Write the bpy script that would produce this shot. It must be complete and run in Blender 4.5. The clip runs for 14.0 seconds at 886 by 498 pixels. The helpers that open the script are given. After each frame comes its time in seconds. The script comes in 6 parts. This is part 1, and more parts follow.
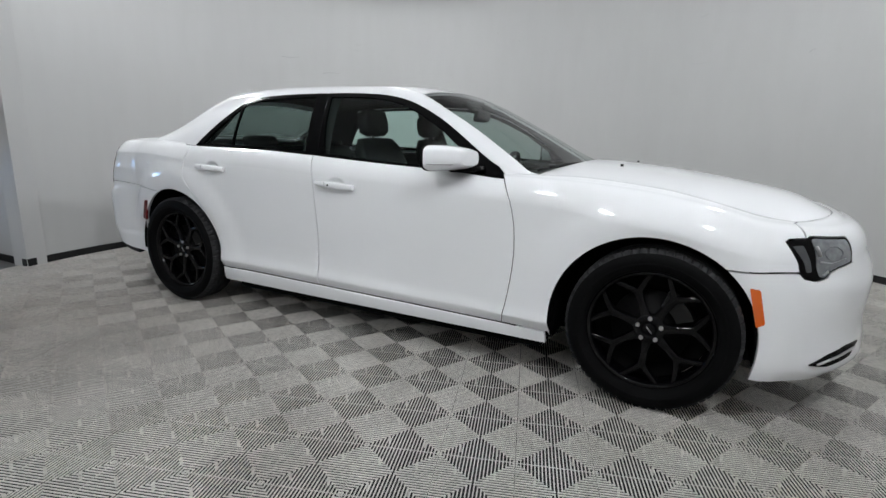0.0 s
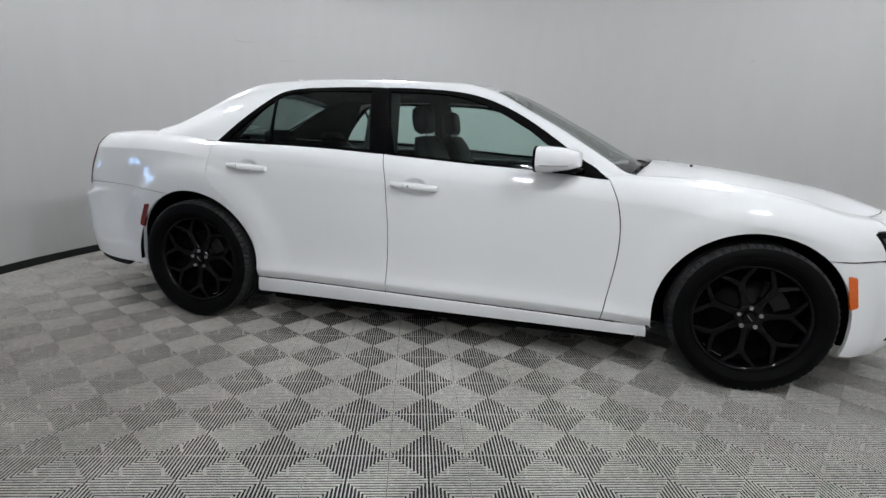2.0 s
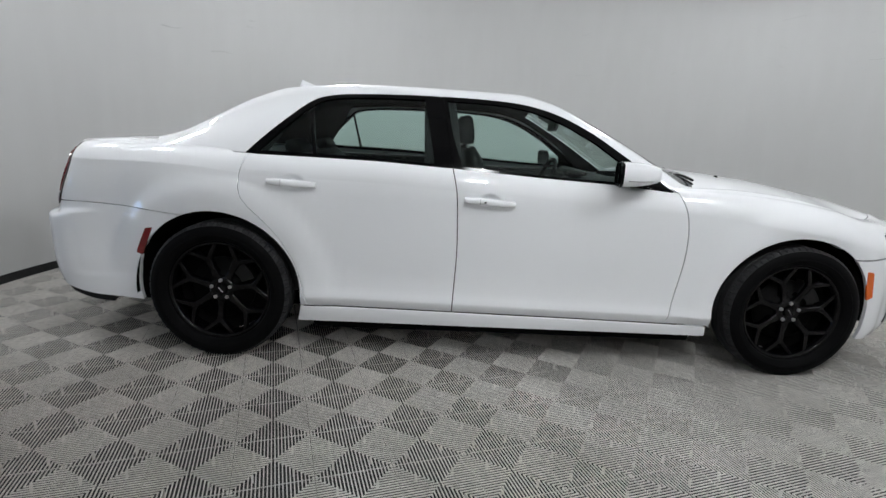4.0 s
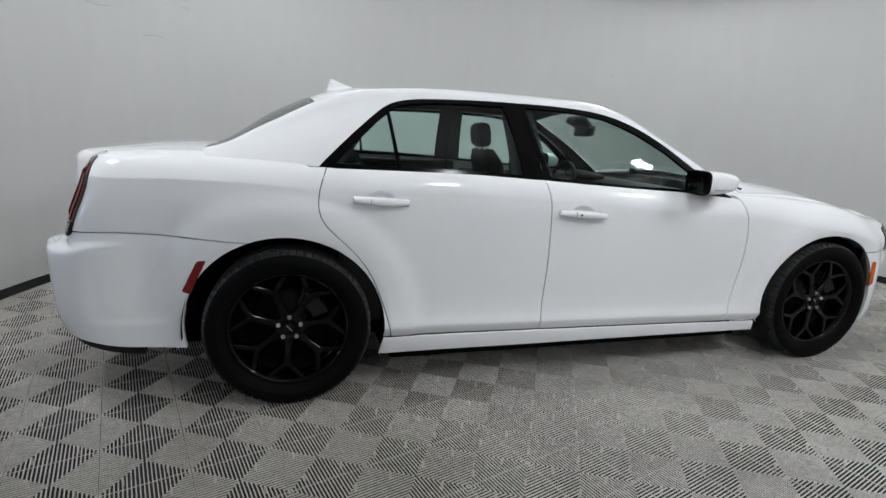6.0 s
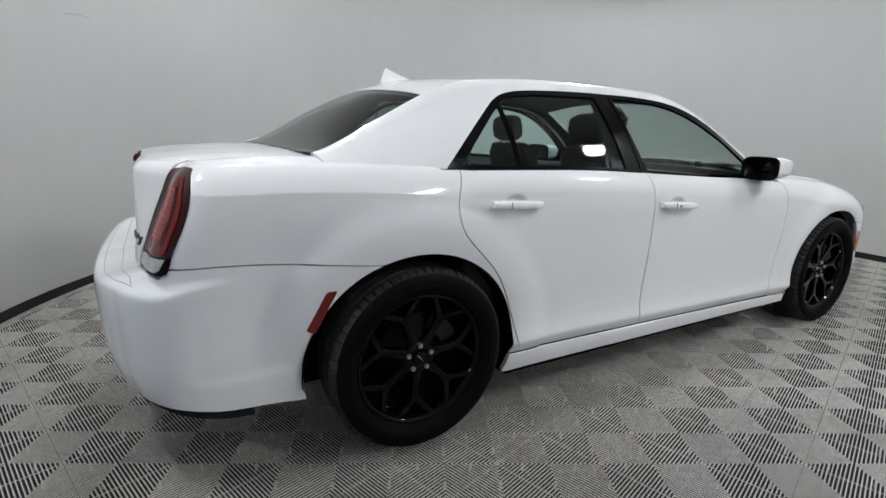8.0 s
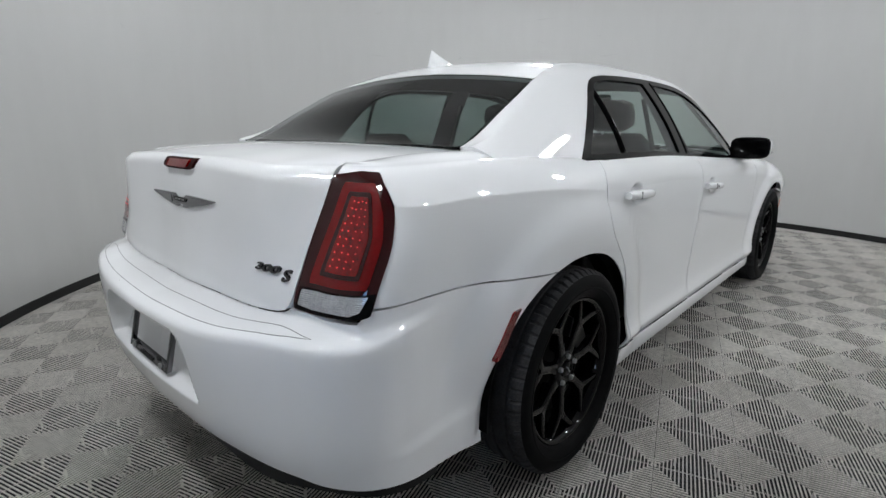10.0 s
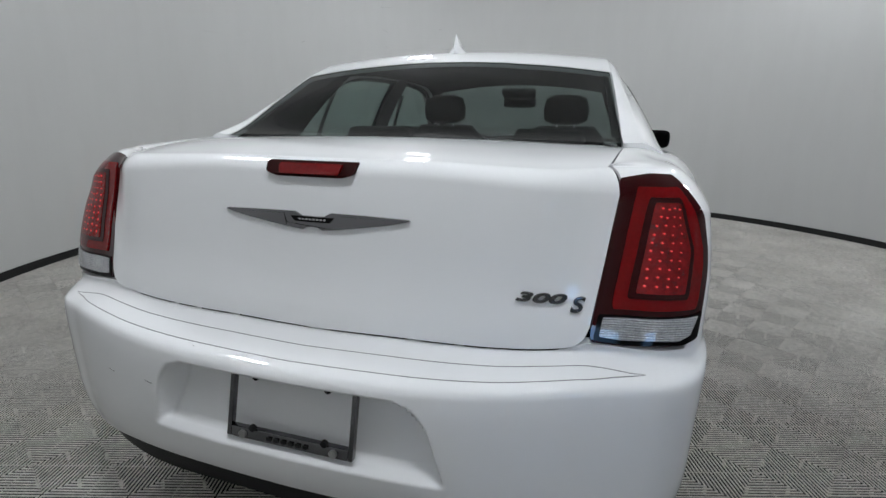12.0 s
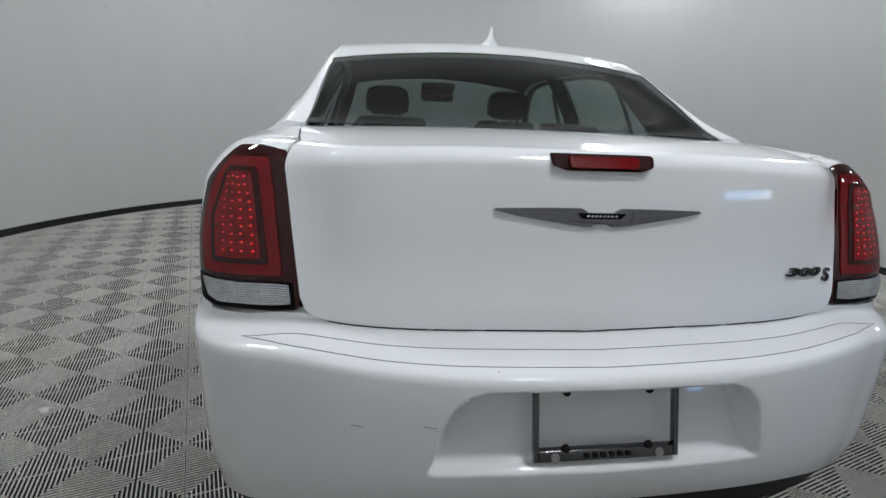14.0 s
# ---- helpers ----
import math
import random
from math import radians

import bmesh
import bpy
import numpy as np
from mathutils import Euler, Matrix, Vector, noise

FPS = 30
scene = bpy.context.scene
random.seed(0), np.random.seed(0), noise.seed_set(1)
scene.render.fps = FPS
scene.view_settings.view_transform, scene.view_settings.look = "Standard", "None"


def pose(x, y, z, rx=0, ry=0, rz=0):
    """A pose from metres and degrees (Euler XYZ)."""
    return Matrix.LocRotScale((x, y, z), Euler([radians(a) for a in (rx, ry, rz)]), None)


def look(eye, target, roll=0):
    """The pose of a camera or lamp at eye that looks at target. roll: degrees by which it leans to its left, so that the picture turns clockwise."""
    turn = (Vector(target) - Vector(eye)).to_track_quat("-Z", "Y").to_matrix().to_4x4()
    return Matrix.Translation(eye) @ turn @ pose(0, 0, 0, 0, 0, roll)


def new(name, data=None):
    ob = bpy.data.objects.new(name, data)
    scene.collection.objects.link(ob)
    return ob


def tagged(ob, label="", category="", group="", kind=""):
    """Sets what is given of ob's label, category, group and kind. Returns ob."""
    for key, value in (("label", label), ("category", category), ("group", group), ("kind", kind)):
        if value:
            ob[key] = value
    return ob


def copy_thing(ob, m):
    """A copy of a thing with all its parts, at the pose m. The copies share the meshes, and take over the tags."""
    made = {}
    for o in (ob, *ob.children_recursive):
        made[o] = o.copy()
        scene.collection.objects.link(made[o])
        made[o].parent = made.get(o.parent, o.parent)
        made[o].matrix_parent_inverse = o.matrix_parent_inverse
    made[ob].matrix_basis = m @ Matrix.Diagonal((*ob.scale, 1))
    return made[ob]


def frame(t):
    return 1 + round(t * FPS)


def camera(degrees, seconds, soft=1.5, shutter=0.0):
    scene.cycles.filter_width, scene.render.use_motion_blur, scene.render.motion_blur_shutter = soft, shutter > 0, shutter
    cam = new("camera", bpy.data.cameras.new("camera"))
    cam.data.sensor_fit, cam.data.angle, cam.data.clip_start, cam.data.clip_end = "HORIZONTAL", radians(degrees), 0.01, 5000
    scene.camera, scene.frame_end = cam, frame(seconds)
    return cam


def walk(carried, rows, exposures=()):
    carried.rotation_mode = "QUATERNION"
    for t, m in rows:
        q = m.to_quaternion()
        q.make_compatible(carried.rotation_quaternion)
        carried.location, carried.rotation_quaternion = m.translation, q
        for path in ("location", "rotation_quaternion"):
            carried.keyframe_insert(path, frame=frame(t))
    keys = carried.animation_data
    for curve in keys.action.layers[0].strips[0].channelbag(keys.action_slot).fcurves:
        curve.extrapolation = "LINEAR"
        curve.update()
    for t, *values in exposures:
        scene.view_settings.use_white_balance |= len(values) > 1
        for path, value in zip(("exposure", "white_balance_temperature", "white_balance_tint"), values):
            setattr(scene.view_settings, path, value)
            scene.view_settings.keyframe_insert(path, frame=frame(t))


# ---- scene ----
cam = camera(82.7, 14.0)

PATH = [
    (0, (1.653, -3.116, 1.146), (0.772, -1.371, 0.725), 1.3),
    (0.5, (1.425, -3.212, 1.171), (0.633, -1.429, 0.731), 1.3),
    (1, (1.169, -3.282, 1.176), (0.473, -1.462, 0.725), 1.4),
    (1.5, (0.933, -3.352, 1.171), (0.325, -1.499, 0.728), 1.7),
    (2, (0.646, -3.418, 1.151), (0.179, -1.523, 0.715), 2.1),
    (2.5, (0.406, -3.448, 1.179), (0.057, -1.531, 0.731), 2.4),
    (3, (0.11, -3.475, 1.192), (-0.097, -1.536, 0.747), 2.6),
    (5.5, (-1.178, -3.18, 1.245), (-0.781, -1.272, 0.795), 2.8),
    (6, (-1.453, -3.073, 1.25), (-0.926, -1.198, 0.798), 2.9),
    (6.5, (-1.669, -2.949, 1.25), (-1.037, -1.104, 0.803), 2.8),
    (7, (-1.912, -2.798, 1.24), (-1.166, -0.998, 0.786), 2.2),
    (7.5, (-2.136, -2.651, 1.217), (-1.284, -0.9, 0.76), 1.8),
    (8, (-2.353, -2.457, 1.222), (-1.384, -0.77, 0.761), 1.5),
    (8.5, (-2.519, -2.275, 1.209), (-1.45, -0.649, 0.744), 0.9),
    (9, (-2.704, -2.063, 1.192), (-1.513, -0.525, 0.729), 0.3),
    (11.5, (-3.307, -0.891, 1.191), (-1.545, -0.089, 0.689), 0.5),
    (12, (-3.375, -0.604, 1.196), (-1.528, -0.025, 0.689), 0.6),
    (12.5, (-3.408, -0.357, 1.184), (-1.511, 0.019, 0.672), 0.8),
    (13, (-3.409, -0.09, 1.177), (-1.482, 0.045, 0.658), 1.5),
    (13.5, (-3.414, 0.176, 1.178), (-1.483, 0.101, 0.663), 2.1),
    (14, (-3.4, 0.476, 1.162), (-1.487, 0.185, 0.655), 2.5),
]
walk(cam, [(t, look(eye, target, roll)) for t, eye, target, roll in PATH],
     exposures=[(0, 0.0, 6500, 10), (9, 0.0, 6500, 10), (11.5, -0.17, 6450, 9), (14, -0.24, 6400, 9)])

# ---------------------------------------------------------------- world and light
world = bpy.data.worlds.new("world")
scene.world = world
world.use_nodes = True
wn = world.node_tree.nodes
sky = wn.new("ShaderNodeTexSky")
sky.sky_type = "NISHITA"
sky.sun_disc = False
sky.sun_elevation = radians(50)
sky.sun_rotation = radians(150)
world.node_tree.links.new(sky.outputs[0], wn["Background"].inputs[0])
wn["Background"].inputs[1].default_value = 0.15
sun_data = bpy.data.lights.new("sun", "SUN")
sun_data.energy, sun_data.angle, sun_data.color = 3.0, radians(0.5), (1.0, 0.95, 0.88)
sun = new("sun", sun_data)
sun.rotation_euler = (radians(40), 0, radians(60))
LAMP_POWER = 141.0
DAYLIGHT = 10.0
scene.view_settings.exposure = 0.0

# ---------------------------------------------------------------- materials
def mat(name, color, rough=0.5, metal=0.0, coat=0.0, vary=0.0, scale=6.0, bump=0.0, bump_scale=60.0, emit=None, power=0.0, spec=0.5):
    m = bpy.data.materials.new(name)
    m.use_nodes = True
    nt = m.node_tree
    b = nt.nodes["Principled BSDF"]
    b.inputs["Base Color"].default_value = (*color, 1)
    b.inputs["Roughness"].default_value = rough
    b.inputs["Metallic"].default_value = metal
    b.inputs["Coat Weight"].default_value = coat
    b.inputs["Coat Roughness"].default_value = 0.03
    b.inputs["Specular IOR Level"].default_value = spec
    if emit:
        b.inputs["Emission Color"].default_value = (*emit, 1)
        b.inputs["Emission Strength"].default_value = power
    co = nt.nodes.new("ShaderNodeTexCoord")
    if vary:
        big = nt.nodes.new("ShaderNodeTexNoise")
        big.inputs["Scale"].default_value, big.inputs["Detail"].default_value = scale, 8
        fine = nt.nodes.new("ShaderNodeTexNoise")
        fine.inputs["Scale"].default_value, fine.inputs["Detail"].default_value = scale * 9, 5
        add = nt.nodes.new("ShaderNodeMath")
        add.operation = "ADD"
        ramp = nt.nodes.new("ShaderNodeMapRange")
        ramp.inputs["From Min"].default_value, ramp.inputs["From Max"].default_value = 0.7, 1.3
        ramp.inputs["To Min"].default_value, ramp.inputs["To Max"].default_value = 1 - vary, 1 + vary
        mul = nt.nodes.new("ShaderNodeVectorMath")
        mul.operation = "SCALE"
        mul.inputs[0].default_value = color
        for n in (big, fine):
            nt.links.new(co.outputs["Object"], n.inputs["Vector"])
        nt.links.new(big.outputs[0], add.inputs[0])
        nt.links.new(fine.outputs[0], add.inputs[1])
        nt.links.new(add.outputs[0], ramp.inputs["Value"])
        nt.links.new(ramp.outputs[0], mul.inputs["Scale"])
        nt.links.new(mul.outputs[0], b.inputs["Base Color"])
    if bump:
        tex = nt.nodes.new("ShaderNodeTexNoise")
        tex.inputs["Scale"].default_value, tex.inputs["Detail"].default_value = bump_scale, 6
        bp = nt.nodes.new("ShaderNodeBump")
        bp.inputs["Strength"].default_value, bp.inputs["Distance"].default_value = bump, 0.004
        nt.links.new(co.outputs["Object"], tex.inputs["Vector"])
        nt.links.new(tex.outputs[0], bp.inputs["Height"])
        nt.links.new(bp.outputs[0], b.inputs["Normal"])
    return m


def glass_mat(name, tint, gloss_rough=0.02):
    """Thin tinted glass: tinted see-through with a mirror sheen that grows at grazing angles."""
    m = bpy.data.materials.new(name)
    m.use_nodes = True
    nt = m.node_tree
    out = nt.nodes["Material Output"]
    nt.nodes.remove(nt.nodes["Principled BSDF"])
    t = nt.nodes.new("ShaderNodeBsdfTransparent")
    t.inputs[0].default_value = (*tint, 1)
    g = nt.nodes.new("ShaderNodeBsdfGlossy")
    g.inputs["Roughness"].default_value = gloss_rough
    lw = nt.nodes.new("ShaderNodeLayerWeight")
    lw.inputs[0].default_value = 0.5
    pw, fr = nt.nodes.new("ShaderNodeMath"), nt.nodes.new("ShaderNodeMath")
    pw.operation, fr.operation = "POWER", "MULTIPLY_ADD"
    pw.inputs[1].default_value, fr.inputs[1].default_value, fr.inputs[2].default_value = 5.0, 0.95, 0.045
    nt.links.new(lw.outputs["Facing"], pw.inputs[0])
    nt.links.new(pw.outputs[0], fr.inputs[0])
    mix = nt.nodes.new("ShaderNodeMixShader")
    nt.links.new(fr.outputs[0], mix.inputs[0])
    nt.links.new(t.outputs[0], mix.inputs[1])
    nt.links.new(g.outputs[0], mix.inputs[2])
    nt.links.new(mix.outputs[0], out.inputs[0])
    return m


M_PAINT = mat("white_car_paint", (0.86, 0.87, 0.885), 0.5, coat=1.0, spec=0.25)
M_WALL = mat("wall_paint", (0.56, 0.56, 0.553), 0.5, vary=0.022, scale=0.8, bump=0.03, bump_scale=40)
nt_ = M_WALL.node_tree
map_ = nt_.nodes.new("ShaderNodeMapping")
map_.inputs["Scale"].default_value = (1.0, 1.0, 0.22)
co_ = [n for n in nt_.nodes if n.bl_idname == "ShaderNodeTexCoord"][0]
nt_.links.new(co_.outputs["Object"], map_.inputs["Vector"])
for n_ in [n for n in nt_.nodes if n.bl_idname == "ShaderNodeTexNoise" and n.inputs["Scale"].default_value < 10]:
    nt_.links.new(map_.outputs[0], n_.inputs["Vector"])
M_CEIL = mat("ceiling_paint", (0.62, 0.62, 0.62), 0.8, vary=0.03, scale=1.0)
M_BASE = mat("black_skirting", (0.006, 0.006, 0.006), 0.7, vary=0.2, scale=8)
M_TILE = mat("grey_floor_tile", (0.72, 0.698, 0.650), 0.55)
nt_ = M_TILE.node_tree
geo_, inf_ = nt_.nodes.new("ShaderNodeNewGeometry"), nt_.nodes.new("ShaderNodeObjectInfo")
blot, grit, mixn = nt_.nodes.new("ShaderNodeTexNoise"), nt_.nodes.new("ShaderNodeTexNoise"), nt_.nodes.new("ShaderNodeMath")
blot.inputs["Scale"].default_value, blot.inputs["Detail"].default_value, blot.inputs["Roughness"].default_value = 1.6, 9, 0.65
grit.inputs["Scale"].default_value, grit.inputs["Detail"].default_value = 38, 6
mixn.operation = "ADD"
rng_, sc_ = nt_.nodes.new("ShaderNodeMapRange"), nt_.nodes.new("ShaderNodeVectorMath")
rng_.inputs["From Min"].default_value, rng_.inputs["From Max"].default_value = 0.65, 1.35
rng_.inputs["To Min"].default_value, rng_.inputs["To Max"].default_value = 0.66, 1.20
sc_.operation = "SCALE"
sc_.inputs[0].default_value = (0.72, 0.698, 0.650)
for n_ in (blot, grit):
    nt_.links.new(geo_.outputs["Position"], n_.inputs["Vector"])
nt_.links.new(blot.outputs[0], mixn.inputs[0])
nt_.links.new(grit.outputs[0], mixn.inputs[1])
nt_.links.new(mixn.outputs[0], rng_.inputs["Value"])
nt_.links.new(rng_.outputs[0], sc_.inputs["Scale"])
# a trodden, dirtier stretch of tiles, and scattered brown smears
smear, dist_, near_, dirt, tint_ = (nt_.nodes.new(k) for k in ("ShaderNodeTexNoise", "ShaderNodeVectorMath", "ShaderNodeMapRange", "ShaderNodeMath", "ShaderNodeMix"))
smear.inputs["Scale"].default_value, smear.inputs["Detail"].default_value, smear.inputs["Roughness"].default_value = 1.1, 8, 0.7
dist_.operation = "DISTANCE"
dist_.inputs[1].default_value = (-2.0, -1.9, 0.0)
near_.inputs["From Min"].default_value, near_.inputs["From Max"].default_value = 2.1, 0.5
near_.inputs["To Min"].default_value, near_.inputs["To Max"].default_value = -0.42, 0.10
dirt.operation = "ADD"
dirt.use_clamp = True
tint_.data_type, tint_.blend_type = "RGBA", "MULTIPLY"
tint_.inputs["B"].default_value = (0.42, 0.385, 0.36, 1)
nt_.links.new(geo_.outputs["Position"], smear.inputs["Vector"])
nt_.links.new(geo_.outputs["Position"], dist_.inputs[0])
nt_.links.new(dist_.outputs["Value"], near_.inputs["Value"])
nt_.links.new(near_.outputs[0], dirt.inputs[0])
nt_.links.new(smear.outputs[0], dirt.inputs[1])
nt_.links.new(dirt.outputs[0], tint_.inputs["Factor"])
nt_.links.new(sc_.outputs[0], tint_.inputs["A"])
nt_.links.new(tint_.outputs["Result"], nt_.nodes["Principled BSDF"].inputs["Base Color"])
M_UNDER = mat("dark_floor_base", (0.012, 0.012, 0.012), 0.9, vary=0.2, scale=5)
M_TYRE = mat("tyre_rubber", (0.003, 0.003, 0.0033), 0.6, vary=0.25, scale=14, bump=0.1, bump_scale=200, spec=0.07)
M_TREAD = mat("dusty_tread_rubber", (0.030, 0.030, 0.0315), 0.8, vary=0.35, scale=18, bump=0.1, bump_scale=150, spec=0.2)
M_RIM = mat("gloss_black_rim", (0.0020, 0.0020, 0.0024), 0.06, coat=0.18, spec=0.14)
M_DARKRIM = mat("satin_black_barrel", (0.006, 0.006, 0.006), 0.4, spec=0.3)
M_STEEL = mat("bare_steel", (0.62, 0.62, 0.63), 0.3, metal=1.0, vary=0.1, scale=30)
M_DISC = mat("brake_disc_iron", (0.012, 0.012, 0.012), 0.65, metal=1.0, vary=0.15, scale=40)
M_CHROME = mat("chrome", (0.72, 0.72, 0.735), 0.06, metal=1.0)
M_BLACKGLOSS = mat("gloss_black_trim", (0.003, 0.003, 0.0033), 0.10, spec=0.10)
M_BLACK = mat("matt_black_plastic", (0.008, 0.008, 0.0085), 0.6, bump=0.1, bump_scale=300, spec=0.25)
M_SHELL = mat("dark_inner_steel", (0.004, 0.004, 0.004), 0.95, spec=0.05)
M_LEATHER = mat("black_leather", (0.007, 0.007, 0.0075), 0.6, vary=0.15, scale=20, bump=0.15, bump_scale=150, spec=0.25)
M_LINER = mat("dark_headlining", (0.014, 0.014, 0.0145), 0.9, vary=0.08, scale=20)
M_DASH = mat("black_dashboard", (0.010, 0.010, 0.0105), 0.55, bump=0.1, bump_scale=200)
M_GLASS = glass_mat("tinted_side_glass", (0.76, 0.89, 0.85))
M_WSGLASS = glass_mat("windscreen_glass", (0.62, 0.68, 0.66))
M_RGLASS = glass_mat("tinted_rear_glass", (0.25, 0.30, 0.29))
M_RED = mat("red_lamp_lens", (0.15, 0.0025, 0.004), 0.10, coat=0.3, spec=0.3, vary=0.18, scale=14)
M_DEEPRED = mat("deep_red_lens", (0.028, 0.0008, 0.0016), 0.07, coat=0.4, spec=0.3, vary=0.2, scale=9)
M_LED = mat("lit_red_led", (0.5, 0.01, 0.01), 0.3, emit=(1.0, 0.02, 0.025), power=0.62)
M_REDFIELD = mat("red_led_field", (0.11, 0.002, 0.003), 0.25, coat=0.5, vary=0.85, scale=60, spec=0.3, bump=0.8, bump_scale=130, emit=(1.0, 0.012, 0.014), power=0.03)
M_CLEAR = mat("clear_lamp_lens", (0.42, 0.43, 0.45), 0.15, coat=1.0, vary=0.25, scale=30)
nt_ = M_CLEAR.node_tree
wav_, bmp_, cow_ = nt_.nodes.new("ShaderNodeTexWave"), nt_.nodes.new("ShaderNodeBump"), nt_.nodes.new("ShaderNodeTexCoord")
wav_.bands_direction = "Z"
wav_.inputs["Scale"].default_value = 70.0
bmp_.inputs["Strength"].default_value, bmp_.inputs["Distance"].default_value = 0.8, 0.004
nt_.links.new(cow_.outputs["Object"], wav_.inputs["Vector"])
nt_.links.new(wav_.outputs["Fac"], bmp_.inputs["Height"])
nt_.links.new(bmp_.outputs[0], nt_.nodes["Principled BSDF"].inputs["Normal"])
M_ORANGE = mat("orange_marker_lens", (0.75, 0.13, 0.01), 0.2, coat=1.0)
M_REDMARK = mat("red_marker_lens", (0.17, 0.004, 0.005), 0.12, coat=1.0, vary=0.15, scale=40)
M_PLATEFRAME = mat("smoked_chrome_frame", (0.15, 0.15, 0.155), 0.15, metal=1.0)
M_LAMP = mat("lit_lamp_lens", (0.9, 0.9, 0.9), 0.5, emit=(0.95, 0.98, 1.015), power=LAMP_POWER)
M_HALL = mat("grey_hall_wall", (0.42, 0.42, 0.415), 0.7, vary=0.06, scale=0.9)
M_CONCRETE = mat("grey_concrete", (0.22, 0.22, 0.215), 0.7, vary=0.15, scale=1.5)
M_WINGLASS = glass_mat("clear_window_glass", (0.92, 0.94, 0.94))
M_OUTSIDE = bpy.data.materials.new("sky_and_trees")
M_OUTSIDE.use_nodes = True
nt_ = M_OUTSIDE.node_tree
nt_.nodes.remove(nt_.nodes["Principled BSDF"])
em_, geo_, sep_ = nt_.nodes.new("ShaderNodeEmission"), nt_.nodes.new("ShaderNodeNewGeometry"), nt_.nodes.new("ShaderNodeSeparateXYZ")
cloud, edge_ = nt_.nodes.new("ShaderNodeTexNoise"), nt_.nodes.new("ShaderNodeTexNoise")
cloud.inputs["Scale"].default_value, cloud.inputs["Detail"].default_value = 0.16, 6
edge_.inputs["Scale"].default_value, edge_.inputs["Detail"].default_value = 0.8, 10
cl_, sk_, tr_, hgt_ = (nt_.nodes.new(k) for k in ("ShaderNodeMapRange", "ShaderNodeMix", "ShaderNodeMix", "ShaderNodeMath"))
cl_.inputs["From Min"].default_value, cl_.inputs["From Max"].default_value = 0.45, 0.62
sk_.data_type = tr_.data_type = "RGBA"
sk_.inputs["A"].default_value, sk_.inputs["B"].default_value = (0.30, 0.55, 1.0, 1), (0.95, 0.98, 1.0, 1)
tr_.inputs["B"].default_value = (0.10, 0.115, 0.10, 1)
hgt_.operation = "MULTIPLY_ADD"
hgt_.inputs[1].default_value, hgt_.inputs[2].default_value = 3.2, -2.0
top_ = nt_.nodes.new("ShaderNodeMath")
top_.operation = "GREATER_THAN"
for n_ in (cloud, edge_):
    nt_.links.new(geo_.outputs["Position"], n_.inputs["Vector"])
nt_.links.new(geo_.outputs["Position"], sep_.inputs[0])
nt_.links.new(cloud.outputs[0], cl_.inputs["Value"])
nt_.links.new(cl_.outputs[0], sk_.inputs["Factor"])
nt_.links.new(edge_.outputs[0], hgt_.inputs[0])
nt_.links.new(hgt_.outputs[0], top_.inputs[0])
nt_.links.new(sep_.outputs["Z"], top_.inputs[1])
nt_.links.new(sk_.outputs["Result"], tr_.inputs["A"])
nt_.links.new(top_.outputs[0], tr_.inputs["Factor"])
nt_.links.new(tr_.outputs["Result"], em_.inputs["Color"])
em_.inputs["Strength"].default_value = DAYLIGHT
nt_.links.new(em_.outputs[0], nt_.nodes["Material Output"].inputs[0])
M_ASPHALT = mat("asphalt", (0.06, 0.06, 0.06), 0.9, vary=0.2, scale=4)

# ---------------------------------------------------------------- mesh helpers
def mesh_of(name, bm, material, smooth=True):
    me = bpy.data.meshes.new(name)
    bm.normal_update()
    bm.to_mesh(me)
    bm.free()
    for p in me.polygons:
        p.use_smooth = smooth
    me.materials.append(material)
    return me


def part(name, bm, material, parent, label="", smooth=True):
    ob = new(name, mesh_of(name, bm, material, smooth))
    ob.parent = parent
    if label:
        tagged(ob, label)
    return ob


def thing(name, bm, material, label, category, smooth=True, kind="", group=""):
    return tagged(new(name, mesh_of(name, bm, material, smooth)), label, category, group, kind)


def empty(name, label, category, group=""):
    return tagged(new(name), label, category, group)


def sharpen(bm, degrees=35):
    lim = radians(degrees)
    for e in bm.edges:
        if len(e.link_faces) == 2 and e.calc_face_angle(0) > lim:
            e.smooth = False


def add_box(bm, x0, x1, y0, y1, z0, z1, bevel=0.0):
    r = bmesh.ops.create_cube(bm, size=1)
    for v in r["verts"]:
        v.co = Vector(((x0 + x1) / 2 + v.co.x * (x1 - x0), (y0 + y1) / 2 + v.co.y * (y1 - y0), (z0 + z1) / 2 + v.co.z * (z1 - z0)))
    if bevel:
        edges = {e for v in r["verts"] for e in v.link_edges}
        bmesh.ops.bevel(bm, geom=list(edges), offset=bevel, segments=3, affect="EDGES", profile=0.6)
    return bm


def add_loft(bm, rings, close=True, cap=True):
    """Skin rings of equally many points."""
    rows = [[bm.verts.new(p) for p in r] for r in rings]
    n = len(rows[0])
    for a, b in zip(rows, rows[1:]):
        for i in range(n if close else n - 1):
            j = (i + 1) % n
            bm.faces.new((a[i], a[j], b[j], b[i]))
    if cap and close:
        bm.faces.new(rows[0][::-1])
        bm.faces.new(rows[-1])
    return rows


